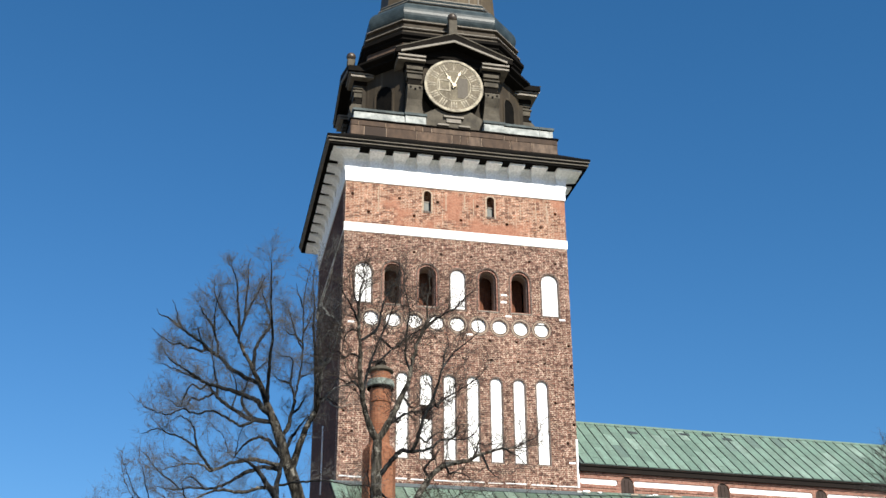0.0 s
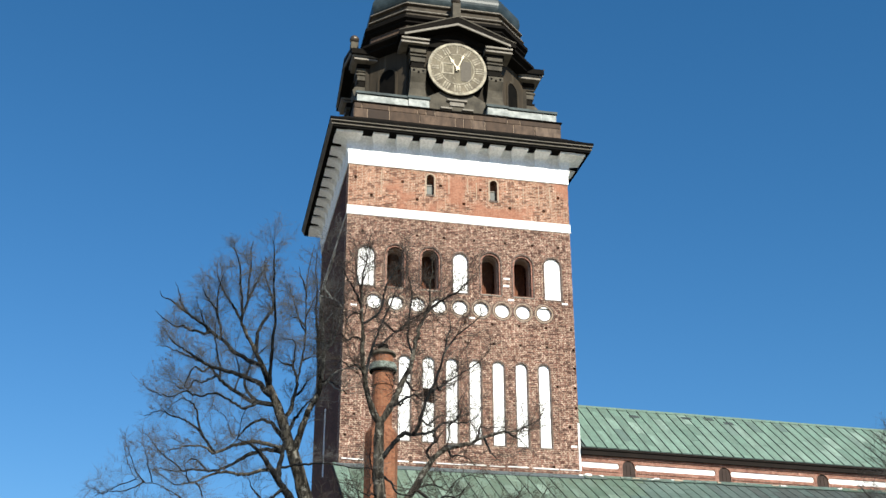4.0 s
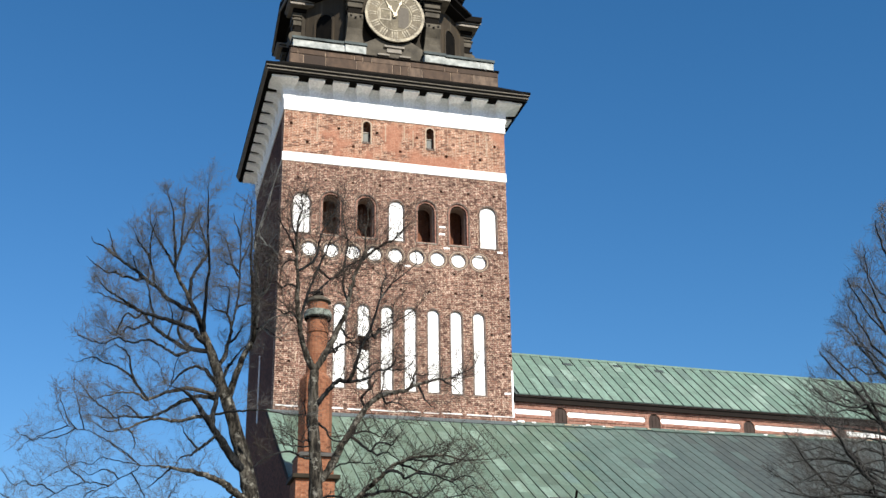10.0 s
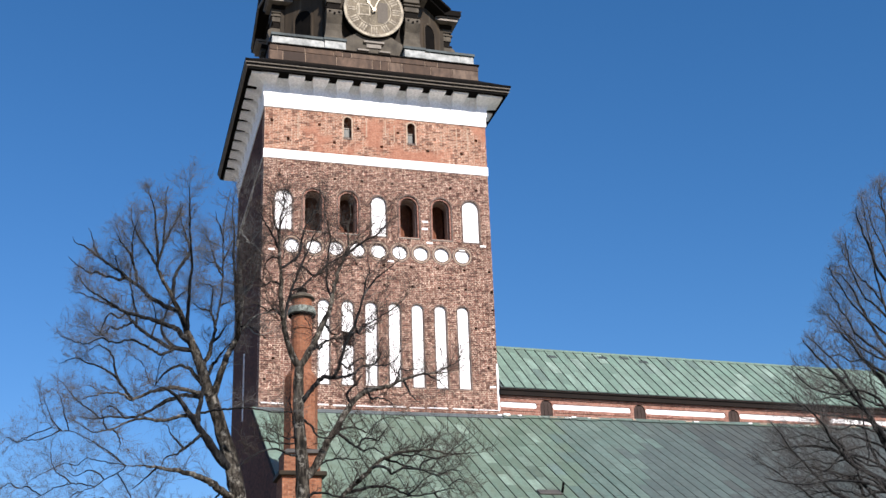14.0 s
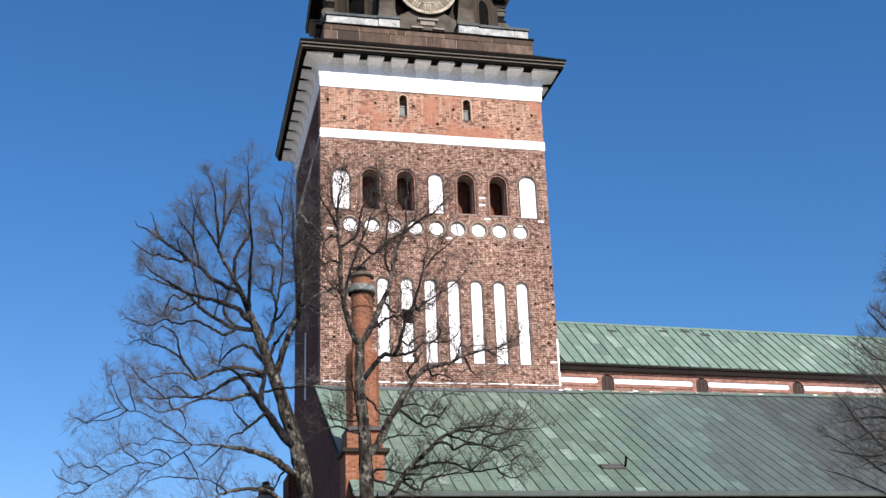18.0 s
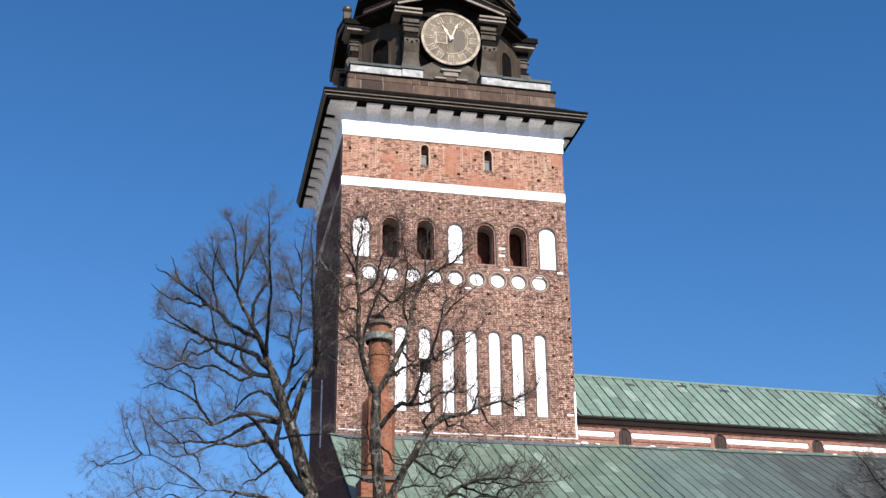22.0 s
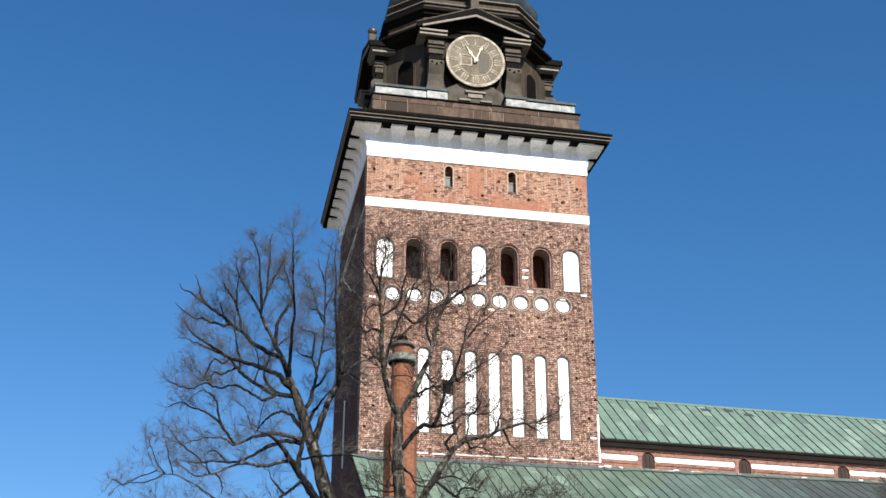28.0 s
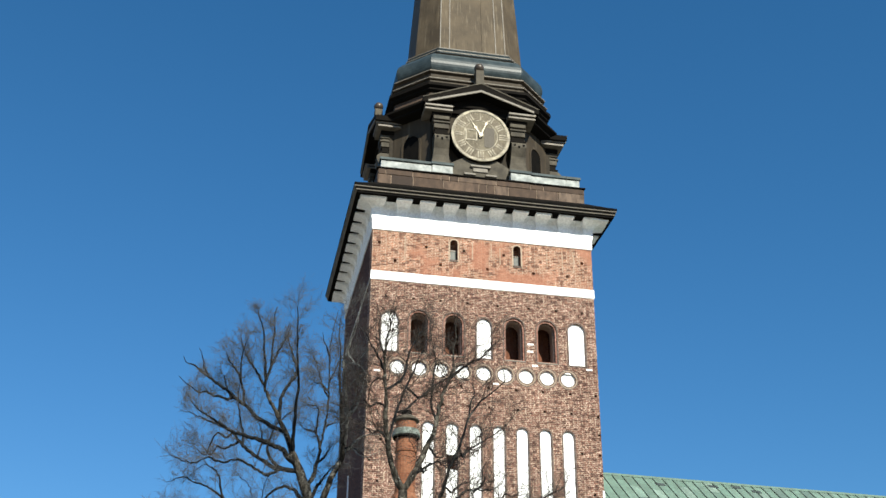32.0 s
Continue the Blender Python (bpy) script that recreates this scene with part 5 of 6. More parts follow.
bough(oak, 0.031, 30.1, 29.3, (-0.11, 7.08), (-0.34, 7.13), (-0.60, 7.13), (-0.79, 7.07), (-0.99, 7.01), (-1.13, 6.87), (-1.29, 6.77), (-1.52, 6.64), (-1.76, 6.49), (-1.88, 6.33))
bough(oak, 0.025, 30.2, 30.4, (-0.41, 6.93), (-0.52, 6.99), (-0.63, 6.91), (-0.68, 6.72), (-0.79, 6.57), (-0.89, 6.42))
bough(oak, 0.018, 29.9, 30.1, (-0.67, 7.11), (-0.85, 7.32), (-0.99, 7.40), (-1.11, 7.62), (-1.18, 7.91))
bough(oak, 0.018, 29.9, 30.1, (0.05, 7.34), (-0.14, 7.45), (-0.38, 7.42), (-0.55, 7.34), (-0.75, 7.44))
bough(oak, 0.037, 29.7, 30.1, (0.37, 7.36), (0.51, 7.19), (0.66, 6.98), (0.77, 6.75), (0.89, 6.52), (1.01, 6.21))
bough(oak, 0.031, 29.9, 29.3, (0.79, 6.70), (0.56, 6.73), (0.29, 6.74), (0.02, 6.74), (-0.24, 6.68), (-0.49, 6.54), (-0.68, 6.35))
bough(oak, 0.019, 30.2, 30.4, (1.30, 7.53), (1.04, 7.34), (0.78, 7.13))
bough(oak, 0.018, 29.6, 29.1, (-1.29, 6.77), (-1.46, 6.87), (-1.62, 6.96), (-1.80, 6.91), (-1.99, 7.00), (-2.17, 6.88), (-2.36, 7.03), (-2.44, 7.15))
bough(oak, 0.018, 29.4, 29.7, (-1.77, 6.52), (-1.95, 6.60), (-2.13, 6.56), (-2.34, 6.65), (-2.51, 6.77), (-2.62, 6.93))
bough(oak, 0.018, 29.4, 29.7, (-1.72, 6.52), (-1.84, 6.40), (-2.03, 6.33), (-2.25, 6.36), (-2.47, 6.27))
bough(oak, 0.027, 31.7, 32.2, (3.02, 7.29), (2.89, 7.13), (2.79, 6.91), (2.68, 6.68))
bough(oak, 0.027, 31.7, 29.8, (2.53, 9.35), (2.75, 9.37), (3.09, 9.33), (3.43, 9.30), (3.76, 9.20), (4.08, 9.06), (4.47, 9.00))
bough(oak, 0.021, 31.3, 30.7, (3.28, 11.60), (3.52, 11.63), (3.73, 11.45), (3.94, 11.21))
bough(oak, 0.034, 30.9, 29.6, (3.18, 12.19), (3.34, 12.32), (3.50, 12.46), (3.57, 12.70), (3.61, 12.98), (3.66, 13.27), bark=M_BARK_SUNLIT)
bough(oak, 0.027, 30.8, 30.1, (3.14, 12.89), (3.27, 13.07), (3.41, 13.26), (3.59, 13.36), (3.72, 13.54), bark=M_BARK_SUNLIT)
bough(oak, 0.020, 30.1, 29.5, (3.18, 13.96), (3.28, 13.71), (3.38, 13.52), (3.52, 13.37), (3.65, 13.07), bark=M_BARK_SUNLIT)
bough(oak, 0.020, 30.2, 29.7, (3.12, 13.74), (3.28, 13.64), (3.42, 13.55), (3.49, 13.67), (3.61, 13.79), bark=M_BARK_SUNLIT)
bough(oak, 0.027, 30.9, 30.1, (3.33, 12.36), (3.44, 12.61), (3.48, 12.80), (3.50, 13.11), (3.59, 13.36), bark=M_BARK_SUNLIT)
bough(oak, 0.027, 31.3, 30.3, (3.28, 11.48), (3.45, 11.60), (3.61, 11.77), (3.79, 11.88), (4.00, 11.87), (4.27, 11.85), (4.44, 11.85), bark=M_BARK_SUNLIT)
bough(oak, 0.021, 31.1, 30.6, (3.52, 11.63), (3.70, 11.39), (3.87, 11.29), (4.07, 11.34), bark=M_BARK_SUNLIT)
bough(oak, 0.030, 33.6, 34.1, (3.05, 13.87), (2.93, 14.18), (2.83, 14.49), (2.74, 14.80), (2.68, 15.12), (2.58, 15.33))
bough(oak, 0.022, 33.6, 33.8, (3.05, 14.14), (2.86, 14.31), (2.70, 14.37), (2.57, 14.48))
bough(oak, 0.023, 33.7, 34.0, (3.05, 14.45), (3.20, 14.77), (3.31, 15.10), (3.45, 15.43))
bough(oak, 0.023, 33.9, 34.3, (3.07, 15.18), (2.99, 15.60), (2.88, 15.93), (2.84, 16.25))
bough(oak, 0.022, 32.7, 33.2, (2.73, 12.44), (2.71, 12.83), (2.74, 13.23), (2.65, 13.42), (2.40, 13.49))
bough(oak, 0.022, 33.0, 33.2, (2.96, 12.81), (3.18, 12.94), (3.35, 13.01))
bough(oak, 0.060, 32.0, 30.5, (3.28, 6.19), (2.94, 6.53), (2.56, 6.74), (2.14, 6.76), (1.70, 6.69), (1.36, 6.56), (1.19, 6.38), (1.09, 6.15), (0.92, 5.90), bark=M_BARK)
bough(oak, 0.046, 32.0, 29.7, (3.41, 6.02), (2.93, 6.14), (2.46, 6.26), (2.15, 6.31), (1.71, 6.32), (1.28, 6.25), (0.94, 6.15), (0.67, 6.03), (0.42, 5.88), (0.22, 5.77))
bough(oak, 0.019, 31.1, 31.3, (1.54, 6.67), (1.35, 6.77), (1.20, 6.86), (1.02, 6.95), (0.85, 6.98))
bough(oak, 0.019, 30.9, 31.1, (1.36, 6.56), (1.24, 6.77), (1.34, 6.98), (1.42, 7.17))
crown_of(oak)

fork = tree("bare forked tree standing before the church", (5.0, 30.0, 0),
            [(4.91, 30.0, 5.56), (4.88, 30.0, 7.09), (4.84, 30.0, 7.88), (4.78, 30.0, 8.61), (4.74, 30.0, 9.20), (4.75, 30.0, 9.79), (4.75, 30.0, 10.22)],
            (0.2, 0.115), 12, reach=1.0, dense=1.0, fine=1.45)
bough(fork, 0.079, 30.0, 28.7, (4.75, 10.22), (4.55, 10.56), (4.40, 10.85), (4.30, 11.21), (4.21, 11.63), (4.15, 12.05), (4.16, 12.40), (4.08, 12.89), (4.05, 13.39), (4.07, 13.89), (4.14, 14.25), (4.05, 14.63), bark=M_BARK)
bough(fork, 0.040, 29.7, 31.2, (4.32, 11.24), (4.40, 11.82), (4.54, 12.34), (4.69, 12.76), (4.90, 13.33), (5.08, 13.74), (5.22, 14.16), (5.41, 14.58), (5.56, 15.02))
bough(fork, 0.033, 29.3, 30.0, (4.16, 12.67), (4.41, 12.88), (4.61, 13.09), (4.72, 13.52), (4.82, 13.99), (5.01, 14.37), (5.20, 14.75), (5.29, 15.15))
bough(fork, 0.026, 29.1, 28.7, (4.08, 13.12), (3.93, 13.33), (3.77, 13.54), (3.60, 13.77), (3.45, 13.99))
bough(fork, 0.026, 29.6, 29.2, (4.20, 11.47), (4.02, 11.59), (3.84, 11.52), (3.62, 11.59), (3.47, 11.40))
bough(fork, 0.026, 29.4, 29.7, (4.15, 12.20), (3.97, 12.35), (3.79, 12.27), (3.62, 12.45), (3.47, 12.40))
bough(fork, 0.020, 29.2, 29.5, (4.11, 12.82), (3.94, 12.94), (3.79, 12.85), (3.72, 12.64), (3.71, 12.37))
bough(fork, 0.020, 29.1, 29.4, (4.06, 13.47), (3.96, 13.83), (3.92, 14.28), (3.92, 14.70))
bough(fork, 0.079, 30.0, 31.6, (4.77, 10.19), (5.04, 10.70), (5.23, 11.09), (5.47, 11.62), (5.65, 12.02), (5.74, 12.38), (5.85, 12.84), (5.97, 13.29), (6.17, 13.79), (6.31, 14.20), (6.32, 14.66), (6.43, 15.25), (6.45, 15.75), bark=M_BARK)
bough(fork, 0.036, 31.1, 30.4, (6.19, 13.79), (6.47, 14.05), (6.72, 14.22), (6.98, 14.32), (7.17, 14.54), (7.35, 14.71))
bough(fork, 0.028, 30.7, 31.6, (5.70, 12.35), (5.62, 12.96), (5.68, 13.63), (5.77, 14.32), (5.74, 14.82), (5.68, 15.41), (5.74, 15.91))
bough(fork, 0.027, 30.5, 30.3, (5.50, 11.65), (5.63, 11.40), (5.77, 11.28), (5.95, 11.33))
bough(fork, 0.027, 30.3, 30.6, (5.26, 11.09), (5.35, 10.83), (5.48, 11.09), (5.68, 11.16), (5.87, 10.98))
bough(fork, 0.028, 30.6, 30.9, (4.99, 13.04), (5.20, 13.02), (5.44, 13.19), (5.66, 13.42), (5.91, 13.59), (6.17, 13.77), (6.39, 13.67))
bough(fork, 0.033, 30.2, 29.6, (5.05, 10.70), (5.23, 10.81), (5.42, 10.92), (5.60, 10.99), (5.77, 10.87), (5.93, 10.70))
bough(fork, 0.027, 30.1, 30.4, (4.57, 12.34), (4.86, 12.51), (5.10, 12.79), (5.31, 12.93), (5.54, 13.09))
bough(fork, 0.059, 30.0, 28.3, (4.80, 9.26), (4.99, 9.53), (5.19, 9.77), (5.36, 9.89), (5.55, 9.84), (5.66, 10.06), (5.74, 10.40), (5.83, 10.74), (6.00, 11.11), (6.13, 11.56), (6.27, 11.96), (6.58, 12.34), (6.89, 12.58), (7.10, 12.78))
bough(fork, 0.033, 29.6, 30.2, (5.58, 9.84), (5.91, 9.95), (6.17, 10.07), (6.35, 10.27), (6.70, 10.35), (7.06, 10.40), (7.33, 10.57), (7.55, 10.87))
bough(fork, 0.026, 29.2, 29.9, (5.89, 10.82), (6.16, 11.08), (6.67, 11.46), (7.17, 11.85), (7.50, 12.17))
bough(fork, 0.026, 29.1, 29.4, (6.06, 11.16), (6.16, 10.93), (6.29, 11.22), (6.51, 11.17), (6.73, 11.36))
bough(fork, 0.020, 28.8, 29.0, (6.21, 11.89), (6.30, 12.33), (6.40, 12.59), (6.36, 12.94))
bough(fork, 0.020, 29.5, 29.8, (5.71, 10.21), (5.94, 10.13), (6.15, 10.34), (6.37, 10.46), (6.59, 10.42))
bough(fork, 0.020, 29.9, 29.7, (6.73, 10.35), (6.85, 10.57), (6.79, 10.85), (6.93, 11.06))
bough(fork, 0.096, 30.0, 31.3, (4.88, 7.28), (5.18, 7.65), (5.39, 8.03), (5.56, 8.38), (5.74, 8.65), (5.95, 9.03), (6.17, 9.36), (6.39, 9.63), (6.61, 9.81), (6.87, 9.92), (7.15, 9.99), (7.40, 10.08), (7.67, 10.24), (8.01, 10.38), (8.36, 10.49), (8.74, 10.56), (9.07, 10.62), (9.38, 10.71), bark=M_BARK)
bough(fork, 0.033, 30.4, 29.8, (5.76, 8.60), (6.06, 8.43), (6.30, 8.23), (6.43, 8.41), (6.61, 8.44), (6.79, 8.36), (6.93, 8.57), (7.04, 8.71))
bough(fork, 0.026, 30.4, 30.7, (5.76, 8.65), (5.98, 8.77), (6.28, 8.82), (6.60, 8.74), (6.81, 8.67))
bough(fork, 0.027, 30.7, 30.9, (6.76, 8.68), (6.88, 8.94), (7.11, 9.13), (7.39, 9.20), (7.72, 9.17))
bough(fork, 0.026, 30.1, 29.9, (6.30, 8.22), (6.43, 8.11), (6.63, 8.17), (6.84, 8.08), (7.00, 7.91))
bough(fork, 0.027, 30.9, 31.2, (7.45, 10.08), (7.62, 10.34), (7.69, 10.59), (7.95, 10.60), (8.33, 10.66))
bough(fork, 0.028, 30.9, 30.8, (7.77, 10.25), (7.87, 9.98), (7.97, 9.78), (8.17, 9.58))
bough(fork, 0.027, 30.7, 30.5, (6.60, 9.79), (6.79, 9.63), (7.01, 9.66), (7.24, 9.56), (7.40, 9.36))
bough(fork, 0.021, 31.1, 31.3, (8.39, 10.50), (8.63, 10.44), (8.85, 10.35), (9.05, 10.16))
bough(fork, 0.021, 31.2, 31.4, (8.77, 10.56), (9.04, 10.75), (9.35, 10.91), (9.54, 11.13))
bough(fork, 0.034, 30.6, 30.9, (6.23, 9.43), (6.13, 9.69), (6.24, 9.89), (6.41, 10.03), (6.55, 10.29), (6.79, 10.52))
bough(fork, 0.069, 30.0, 28.1, (4.89, 5.63), (5.23, 6.01), (5.48, 6.35), (5.64, 6.63), (5.82, 6.89), (6.00, 7.07), (6.16, 7.22), (6.32, 7.35), (6.46, 7.50), (6.62, 7.63), (6.85, 7.73), (7.14, 7.81), (7.46, 7.83), (7.78, 7.85), (8.08, 7.76), (8.31, 7.70), (8.61, 7.70), (8.86, 7.70), bark=M_BARK)
bough(fork, 0.031, 29.0, 28.4, (6.43, 7.46), (6.66, 7.50), (6.80, 7.39), (6.89, 7.29), (7.05, 7.38), (7.38, 7.40), (7.70, 7.31), (7.98, 7.19), (8.17, 7.01), (8.32, 6.77))
bough(fork, 0.025, 28.9, 29.5, (6.69, 7.63), (6.97, 7.63), (7.35, 7.56), (7.70, 7.50), (8.02, 7.50), (8.42, 7.44))
bough(fork, 0.026, 29.3, 29.8, (7.67, 7.53), (7.81, 7.70), (8.14, 7.83), (8.44, 7.90), (8.62, 8.06), (8.95, 8.28), (9.25, 8.47))
bough(fork, 0.025, 28.9, 28.4, (6.82, 7.72), (7.04, 7.76), (7.30, 7.71), (7.50, 7.74), (7.73, 7.65), (7.94, 7.58))
bough(fork, 0.038, 29.4, 30.7, (5.97, 6.81), (6.19, 7.01), (6.51, 7.12), (6.90, 7.18), (7.15, 7.15), (7.48, 7.07), (7.81, 7.02), (8.38, 7.13), (8.87, 7.28), (9.17, 7.24))
bough(fork, 0.031, 29.4, 30.2, (6.09, 6.39), (6.25, 6.63), (6.56, 6.78), (7.04, 6.89), (7.53, 6.95), (7.90, 7.03))
bough(fork, 0.025, 29.5, 29.3, (5.67, 6.69), (5.87, 6.69), (6.00, 6.57), (6.08, 6.36), (6.17, 6.07))
bough(fork, 0.025, 29.5, 29.8, (5.53, 6.91), (5.77, 6.87), (6.02, 6.84), (6.53, 6.86))
bough(fork, 0.026, 30.0, 30.3, (7.61, 7.01), (7.83, 7.20), (8.01, 7.39), (8.25, 7.56), (8.55, 7.60))
bough(fork, 0.019, 28.5, 28.7, (7.96, 7.16), (8.16, 7.31), (8.40, 7.39), (8.65, 7.29))
bough(fork, 0.019, 29.4, 29.5, (7.98, 7.47), (8.13, 7.66), (8.24, 7.78))
bough(fork, 0.019, 28.4, 28.3, (8.21, 6.97), (8.42, 7.09), (8.57, 7.02))
bough(fork, 0.020, 30.4, 30.1, (8.38, 7.11), (8.58, 6.92), (8.81, 6.86), (9.06, 6.95))
bough(fork, 0.026, 30.0, 28.7, (4.80, 7.85), (4.44, 7.94), (4.13, 8.00), (3.82, 7.90), (3.51, 7.72), (3.30, 7.56), (3.13, 7.37))
bough(fork, 0.019, 30.0, 29.6, (4.78, 8.23), (4.41, 8.21), (4.04, 8.21), (3.83, 8.29))
bough(fork, 0.019, 30.0, 29.6, (4.79, 8.24), (4.62, 8.37), (4.43, 8.30), (4.22, 8.39), (4.01, 8.48))
bough(fork, 0.032, 30.0, 29.2, (4.87, 6.83), (5.13, 6.98), (5.44, 6.91), (5.82, 6.77), (6.11, 6.78))
bough(fork, 0.032, 30.0, 29.2, (4.79, 6.74), (4.97, 6.72), (5.28, 6.62), (5.55, 6.47), (5.80, 6.33), (6.02, 6.20))
bough(fork, 0.026, 30.0, 29.6, (4.90, 8.90), (5.06, 8.71), (5.18, 8.42), (5.45, 8.33), (5.66, 8.36))
bough(fork, 0.026, 29.9, 30.4, (4.76, 8.37), (4.64, 8.76), (4.60, 9.08), (4.56, 9.37), (4.61, 9.73))
bough(fork, 0.019, 30.1, 30.7, (5.08, 7.76), (5.55, 7.88), (5.95, 7.97), (6.27, 7.98), (6.55, 8.07))
crown_of(fork, M_TWIG_BROWN)

dense = tree("bare dense-twigged tree standing before the nave", (25.1, 33.0, 0),
             [(25.2, 33.0, 4.0), (25.44, 33.0, 7.70), (25.93, 33.0, 11.02), (26.39, 33.0, 13.77), (26.85, 33.0, 17.11)],
             (0.28, 0.08), 13, reach=1.2, dense=0.95, up=0.06, low=0.7,
             crown=((3.6, 17.0), (7.6, 18.6), (9.0, 19.2), (11.8, 20.7), (12.7, 21.1), (13.9, 22.1), (15.6, 23.0), (16.9, 23.6), (18.0, 24.2), (19.2, 25.8), (21.0, 27.0)))
bough(dense, 0.079, 33.0, 31.9, (25.14, 5.78), (23.67, 7.95), (22.45, 8.59), (21.70, 9.23), (21.17, 9.88), (20.60, 10.26))
bough(dense, 0.087, 33.0, 32.2, (25.49, 7.34), (24.03, 9.42), (23.48, 10.11), (22.76, 11.01), (22.14, 11.54), (21.43, 12.15), (21.07, 12.47))
bough(dense, 0.079, 33.0, 33.8, (25.97, 9.16), (24.65, 11.39), (24.09, 12.22), (23.57, 13.17), (23.24, 13.87))
bough(dense, 0.079, 33.0, 33.3, (26.39, 10.28), (24.74, 12.63), (24.17, 13.89), (23.84, 14.84), (23.52, 15.27))
bough(dense, 0.071, 33.0, 31.9, (26.93, 12.62), (24.92, 14.82), (24.35, 15.86), (23.87, 16.68), (23.58, 17.05))
bough(dense, 0.063, 33.0, 32.8, (27.40, 14.65), (25.86, 16.37), (25.45, 17.71), (25.37, 18.35))
bough(dense, 0.055, 33.0, 32.9, (25.38, 6.82), (23.91, 8.59), (22.22, 9.06), (21.07, 9.21), (19.83, 9.01))
bough(dense, 0.055, 33.0, 32.0, (25.11, 5.94), (23.63, 7.78), (21.76, 8.07), (20.39, 7.87), (18.98, 8.01))
bough(dense, 0.063, 33.0, 33.7, (25.54, 7.71), (24.30, 9.84), (23.06, 10.26), (21.78, 10.48), (21.16, 11.18))
bough(dense, 0.048, 33.0, 31.9, (25.82, 8.43), (24.12, 10.52), (23.09, 10.99), (22.01, 10.73), (20.92, 10.98), (20.36, 11.44))
bough(dense, 0.055, 33.0, 32.7, (26.48, 11.04), (24.84, 13.65), (24.01, 14.40), (23.67, 15.65), (23.62, 16.32))
bough(dense, 0.055, 33.0, 33.1, (26.20, 9.72), (24.78, 12.13), (23.86, 12.87), (23.28, 13.90), (22.96, 14.42))
bough(dense, 0.063, 33.0, 32.8, (24.95, 5.26), (23.47, 7.14), (22.11, 7.63), (20.92, 8.67), (20.21, 9.53), (19.84, 10.02))
bough(dense, 0.063, 33.0, 33.3, (26.72, 11.82), (25.75, 14.15), (25.46, 15.99), (25.18, 17.07), (25.16, 18.14))
bough(dense, 0.055, 33.0, 33.7, (27.22, 13.82), (26.47, 15.92), (26.51, 17.71), (27.12, 18.94))
bough(dense, 0.048, 33.0, 34.2, (25.74, 8.07), (24.88, 11.07), (24.48, 11.89), (24.32, 12.77), (24.33, 13.89))
bough(dense, 0.063, 33.0, 32.4, (24.76, 4.60), (22.83, 6.27), (21.24, 6.73), (20.04, 7.20), (18.87, 7.51))
bough(dense, 0.079, 33.0, 33.7, (24.66, 3.93), (23.38, 5.64), (22.52, 6.70), (21.89, 7.96))
bough(dense, 0.079, 33.0, 32.6, (25.16, 6.29), (23.65, 7.31), (22.90, 7.98), (22.41, 9.01), (21.84, 9.51))
bough(dense, 0.079, 33.0, 33.2, (25.33, 6.63), (24.31, 8.06), (23.69, 8.94), (23.48, 9.85), (23.54, 10.61))
bough(dense, 0.079, 33.0, 33.5, (24.63, 4.26), (23.20, 7.34), (22.86, 8.24), (21.58, 8.60), (20.88, 8.62))
bough(dense, 0.079, 33.0, 33.4, (24.83, 4.93), (23.67, 6.65), (23.06, 7.35), (22.01, 7.88), (21.06, 7.71))
bough(dense, 0.053, 33.0, 32.4, (24.51, 8.22), (23.96, 9.26), (23.65, 9.87), (23.37, 10.41), (23.12, 11.01), (22.85, 11.47), (22.55, 11.79), (22.20, 12.08), (21.84, 12.35), (21.57, 12.55), (21.28, 12.68))
bough(dense, 0.043, 33.0, 33.5, (25.10, 11.18), (24.58, 11.66), (24.19, 11.95), (23.88, 12.25), (23.67, 12.62), (23.54, 12.98), (23.42, 13.34), (23.18, 13.71), (22.96, 13.82))
bough(dense, 0.047, 33.0, 32.5, (24.65, 7.86), (23.77, 8.18), (23.21, 8.43), (22.79, 8.67), (22.40, 9.00), (22.11, 9.25), (21.81, 9.50), (21.54, 9.73), (21.22, 9.85))
bough(dense, 0.029, 32.7, 33.1, (22.72, 8.74), (22.27, 8.92), (21.94, 9.12), (21.40, 9.21), (20.94, 9.22), (20.65, 9.09), (20.40, 9.22), (20.12, 9.40))
bough(dense, 0.029, 32.9, 32.4, (23.83, 8.51), (23.15, 8.65), (22.61, 8.88), (22.15, 8.73), (21.61, 8.62), (21.08, 8.73), (20.53, 8.61), (20.08, 8.41), (19.63, 8.61))
bough(dense, 0.035, 33.0, 33.6, (24.53, 6.29), (23.11, 6.74), (22.08, 7.18), (21.26, 7.64), (20.92, 7.98), (20.50, 8.28), (20.09, 8.60), (19.83, 8.75), (19.60, 9.00))
bough(dense, 0.037, 33.0, 32.5, (25.49, 13.13), (24.88, 13.95), (24.71, 14.75), (24.65, 15.55), (24.59, 16.17), (24.50, 16.92), (24.43, 17.43), (24.31, 17.74))
bough(dense, 0.037, 33.0, 33.4, (25.53, 13.33), (24.93, 14.13), (24.63, 14.72), (24.28, 15.12), (24.07, 15.56), (23.92, 15.93), (23.90, 16.40))
bough(dense, 0.037, 33.0, 32.6, (25.59, 12.55), (24.71, 13.06), (23.97, 13.58), (23.46, 14.11), (23.09, 14.66), (22.86, 14.98), (22.76, 15.20))
bough(dense, 0.037, 33.0, 33.5, (25.39, 13.72), (25.49, 15.61), (25.74, 17.15), (25.88, 18.24), (25.96, 18.93))
bough(dense, 0.030, 32.8, 33.1, (23.80, 9.60), (23.36, 9.78), (22.94, 9.93), (22.50, 9.78), (22.13, 9.85), (21.81, 10.00), (21.45, 10.10))
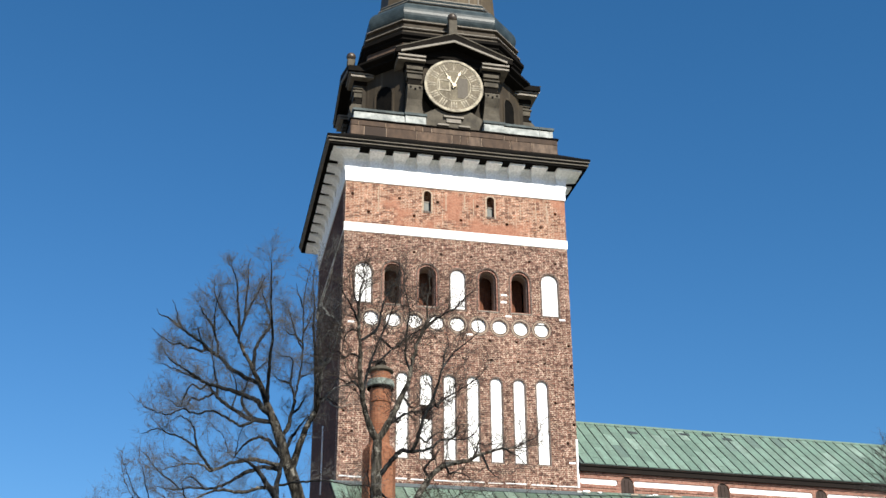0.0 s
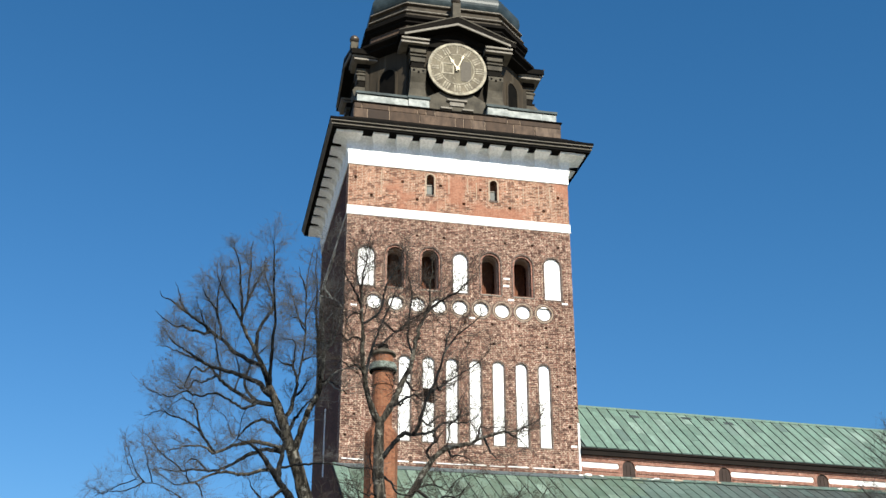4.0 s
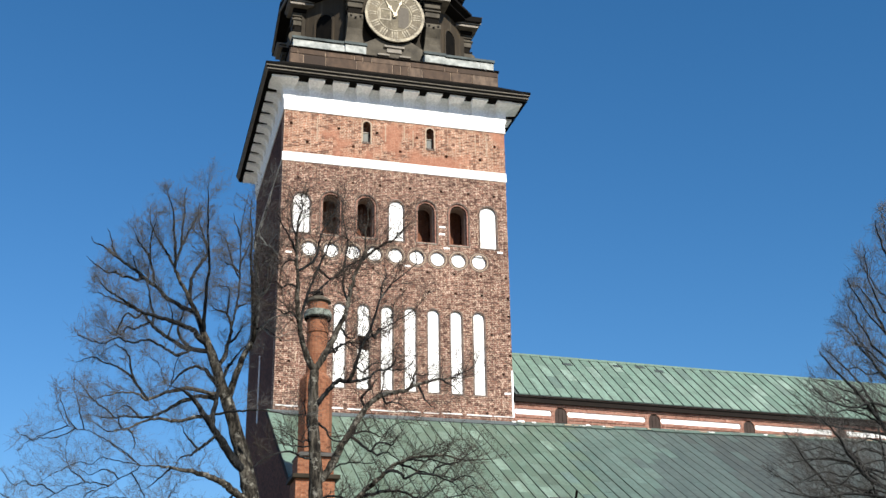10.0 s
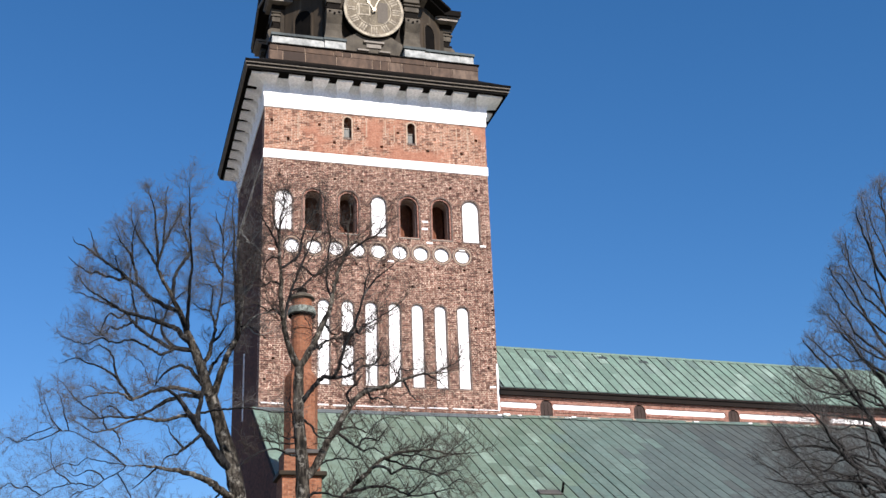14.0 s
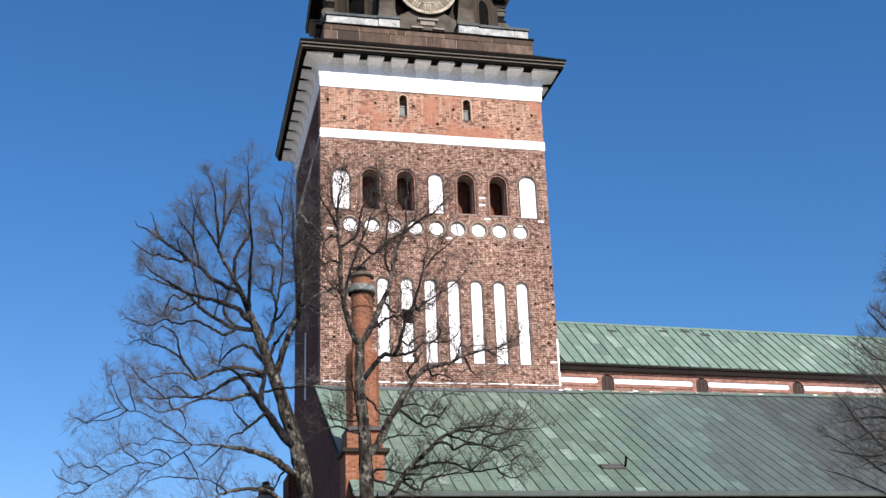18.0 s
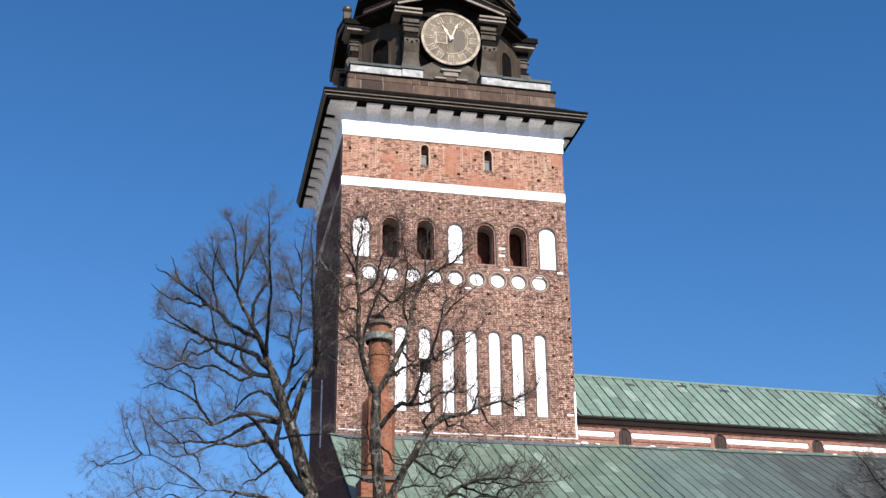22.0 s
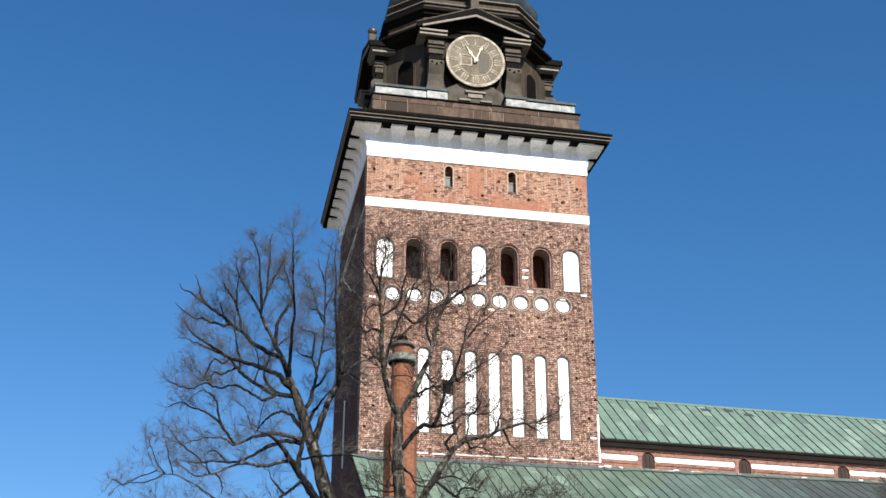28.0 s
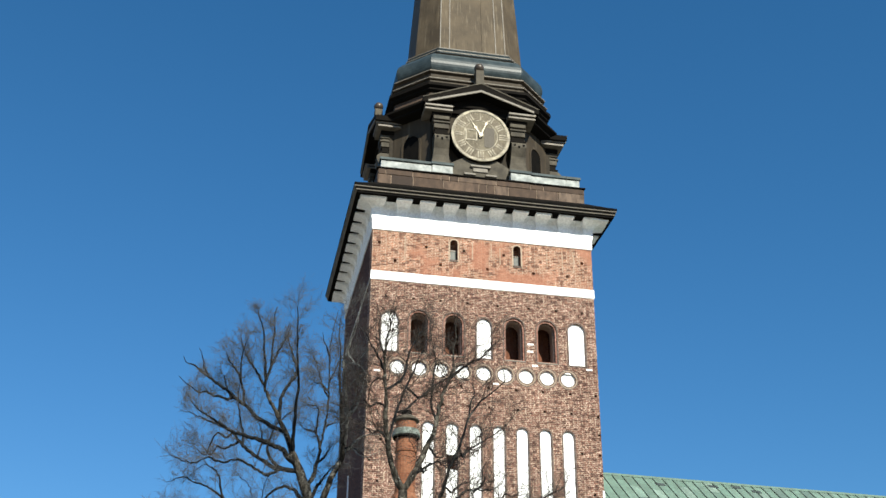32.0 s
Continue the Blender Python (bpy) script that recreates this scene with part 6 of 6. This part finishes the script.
bough(dense, 0.024, 32.6, 32.9, (23.14, 11.01), (22.72, 10.82), (22.37, 10.97), (22.06, 11.15), (21.61, 11.00), (21.25, 11.11), (21.01, 11.33))
bough(dense, 0.024, 32.6, 32.8, (22.87, 11.45), (22.46, 11.31), (22.09, 11.38), (21.73, 11.53), (21.38, 11.67), (21.08, 11.62))
bough(dense, 0.030, 32.7, 32.5, (23.39, 10.39), (22.91, 10.53), (22.45, 10.65), (22.03, 10.73), (21.58, 10.60), (21.21, 10.72))
bough(dense, 0.029, 32.9, 33.2, (23.66, 7.65), (23.27, 7.87), (22.87, 8.19), (22.42, 8.33), (21.93, 8.19), (21.57, 8.27), (21.17, 8.11))
bough(dense, 0.023, 32.7, 32.9, (22.40, 9.00), (22.03, 8.79), (21.72, 8.48), (21.34, 8.37), (20.89, 8.22))
bough(dense, 0.025, 33.2, 33.1, (23.88, 12.23), (23.39, 12.11), (23.04, 12.32), (22.62, 12.21), (22.15, 12.03))
bough(dense, 0.024, 32.8, 33.0, (24.11, 10.34), (23.87, 10.68), (23.90, 11.10), (23.83, 11.49), (24.09, 12.09), (24.07, 12.58))
bough(dense, 0.023, 32.8, 33.0, (23.13, 8.65), (23.33, 9.06), (23.23, 9.43), (22.98, 9.61), (22.67, 9.52))
bough(dense, 0.023, 33.0, 33.1, (22.61, 7.87), (22.20, 7.66), (21.84, 7.75), (21.45, 7.58))
bough(dense, 0.036, 32.9, 33.2, (24.59, 9.09), (23.84, 9.27), (23.29, 9.48), (22.72, 9.59), (22.21, 9.40), (21.74, 9.47), (21.28, 9.61), (20.79, 9.50), (20.43, 9.64))
bough(dense, 0.035, 33.0, 32.7, (24.54, 7.33), (23.77, 7.87), (23.29, 8.18), (22.78, 8.30), (22.30, 8.18), (21.74, 8.34), (21.21, 8.25), (20.72, 8.41))
bough(dense, 0.030, 32.8, 33.0, (24.75, 10.18), (24.26, 10.51), (23.84, 10.61), (23.48, 10.79), (23.07, 10.90), (22.60, 10.82), (22.18, 10.96))
bough(dense, 0.030, 33.0, 32.7, (24.34, 8.39), (23.88, 8.88), (23.56, 9.15), (23.19, 9.24), (22.69, 9.12), (22.13, 9.02), (21.57, 9.07), (21.02, 8.91), (20.52, 8.96))
bough(dense, 0.029, 32.9, 33.1, (23.70, 7.62), (23.31, 7.80), (22.94, 7.66), (22.49, 7.80), (22.03, 7.87), (21.54, 7.80), (21.08, 7.87), (20.60, 7.76))
bough(dense, 0.031, 33.0, 32.8, (25.22, 11.76), (24.72, 12.11), (24.22, 12.23), (23.77, 12.46), (23.43, 12.78), (23.10, 12.95), (22.72, 13.02), (22.35, 13.20))
crown_of(dense)
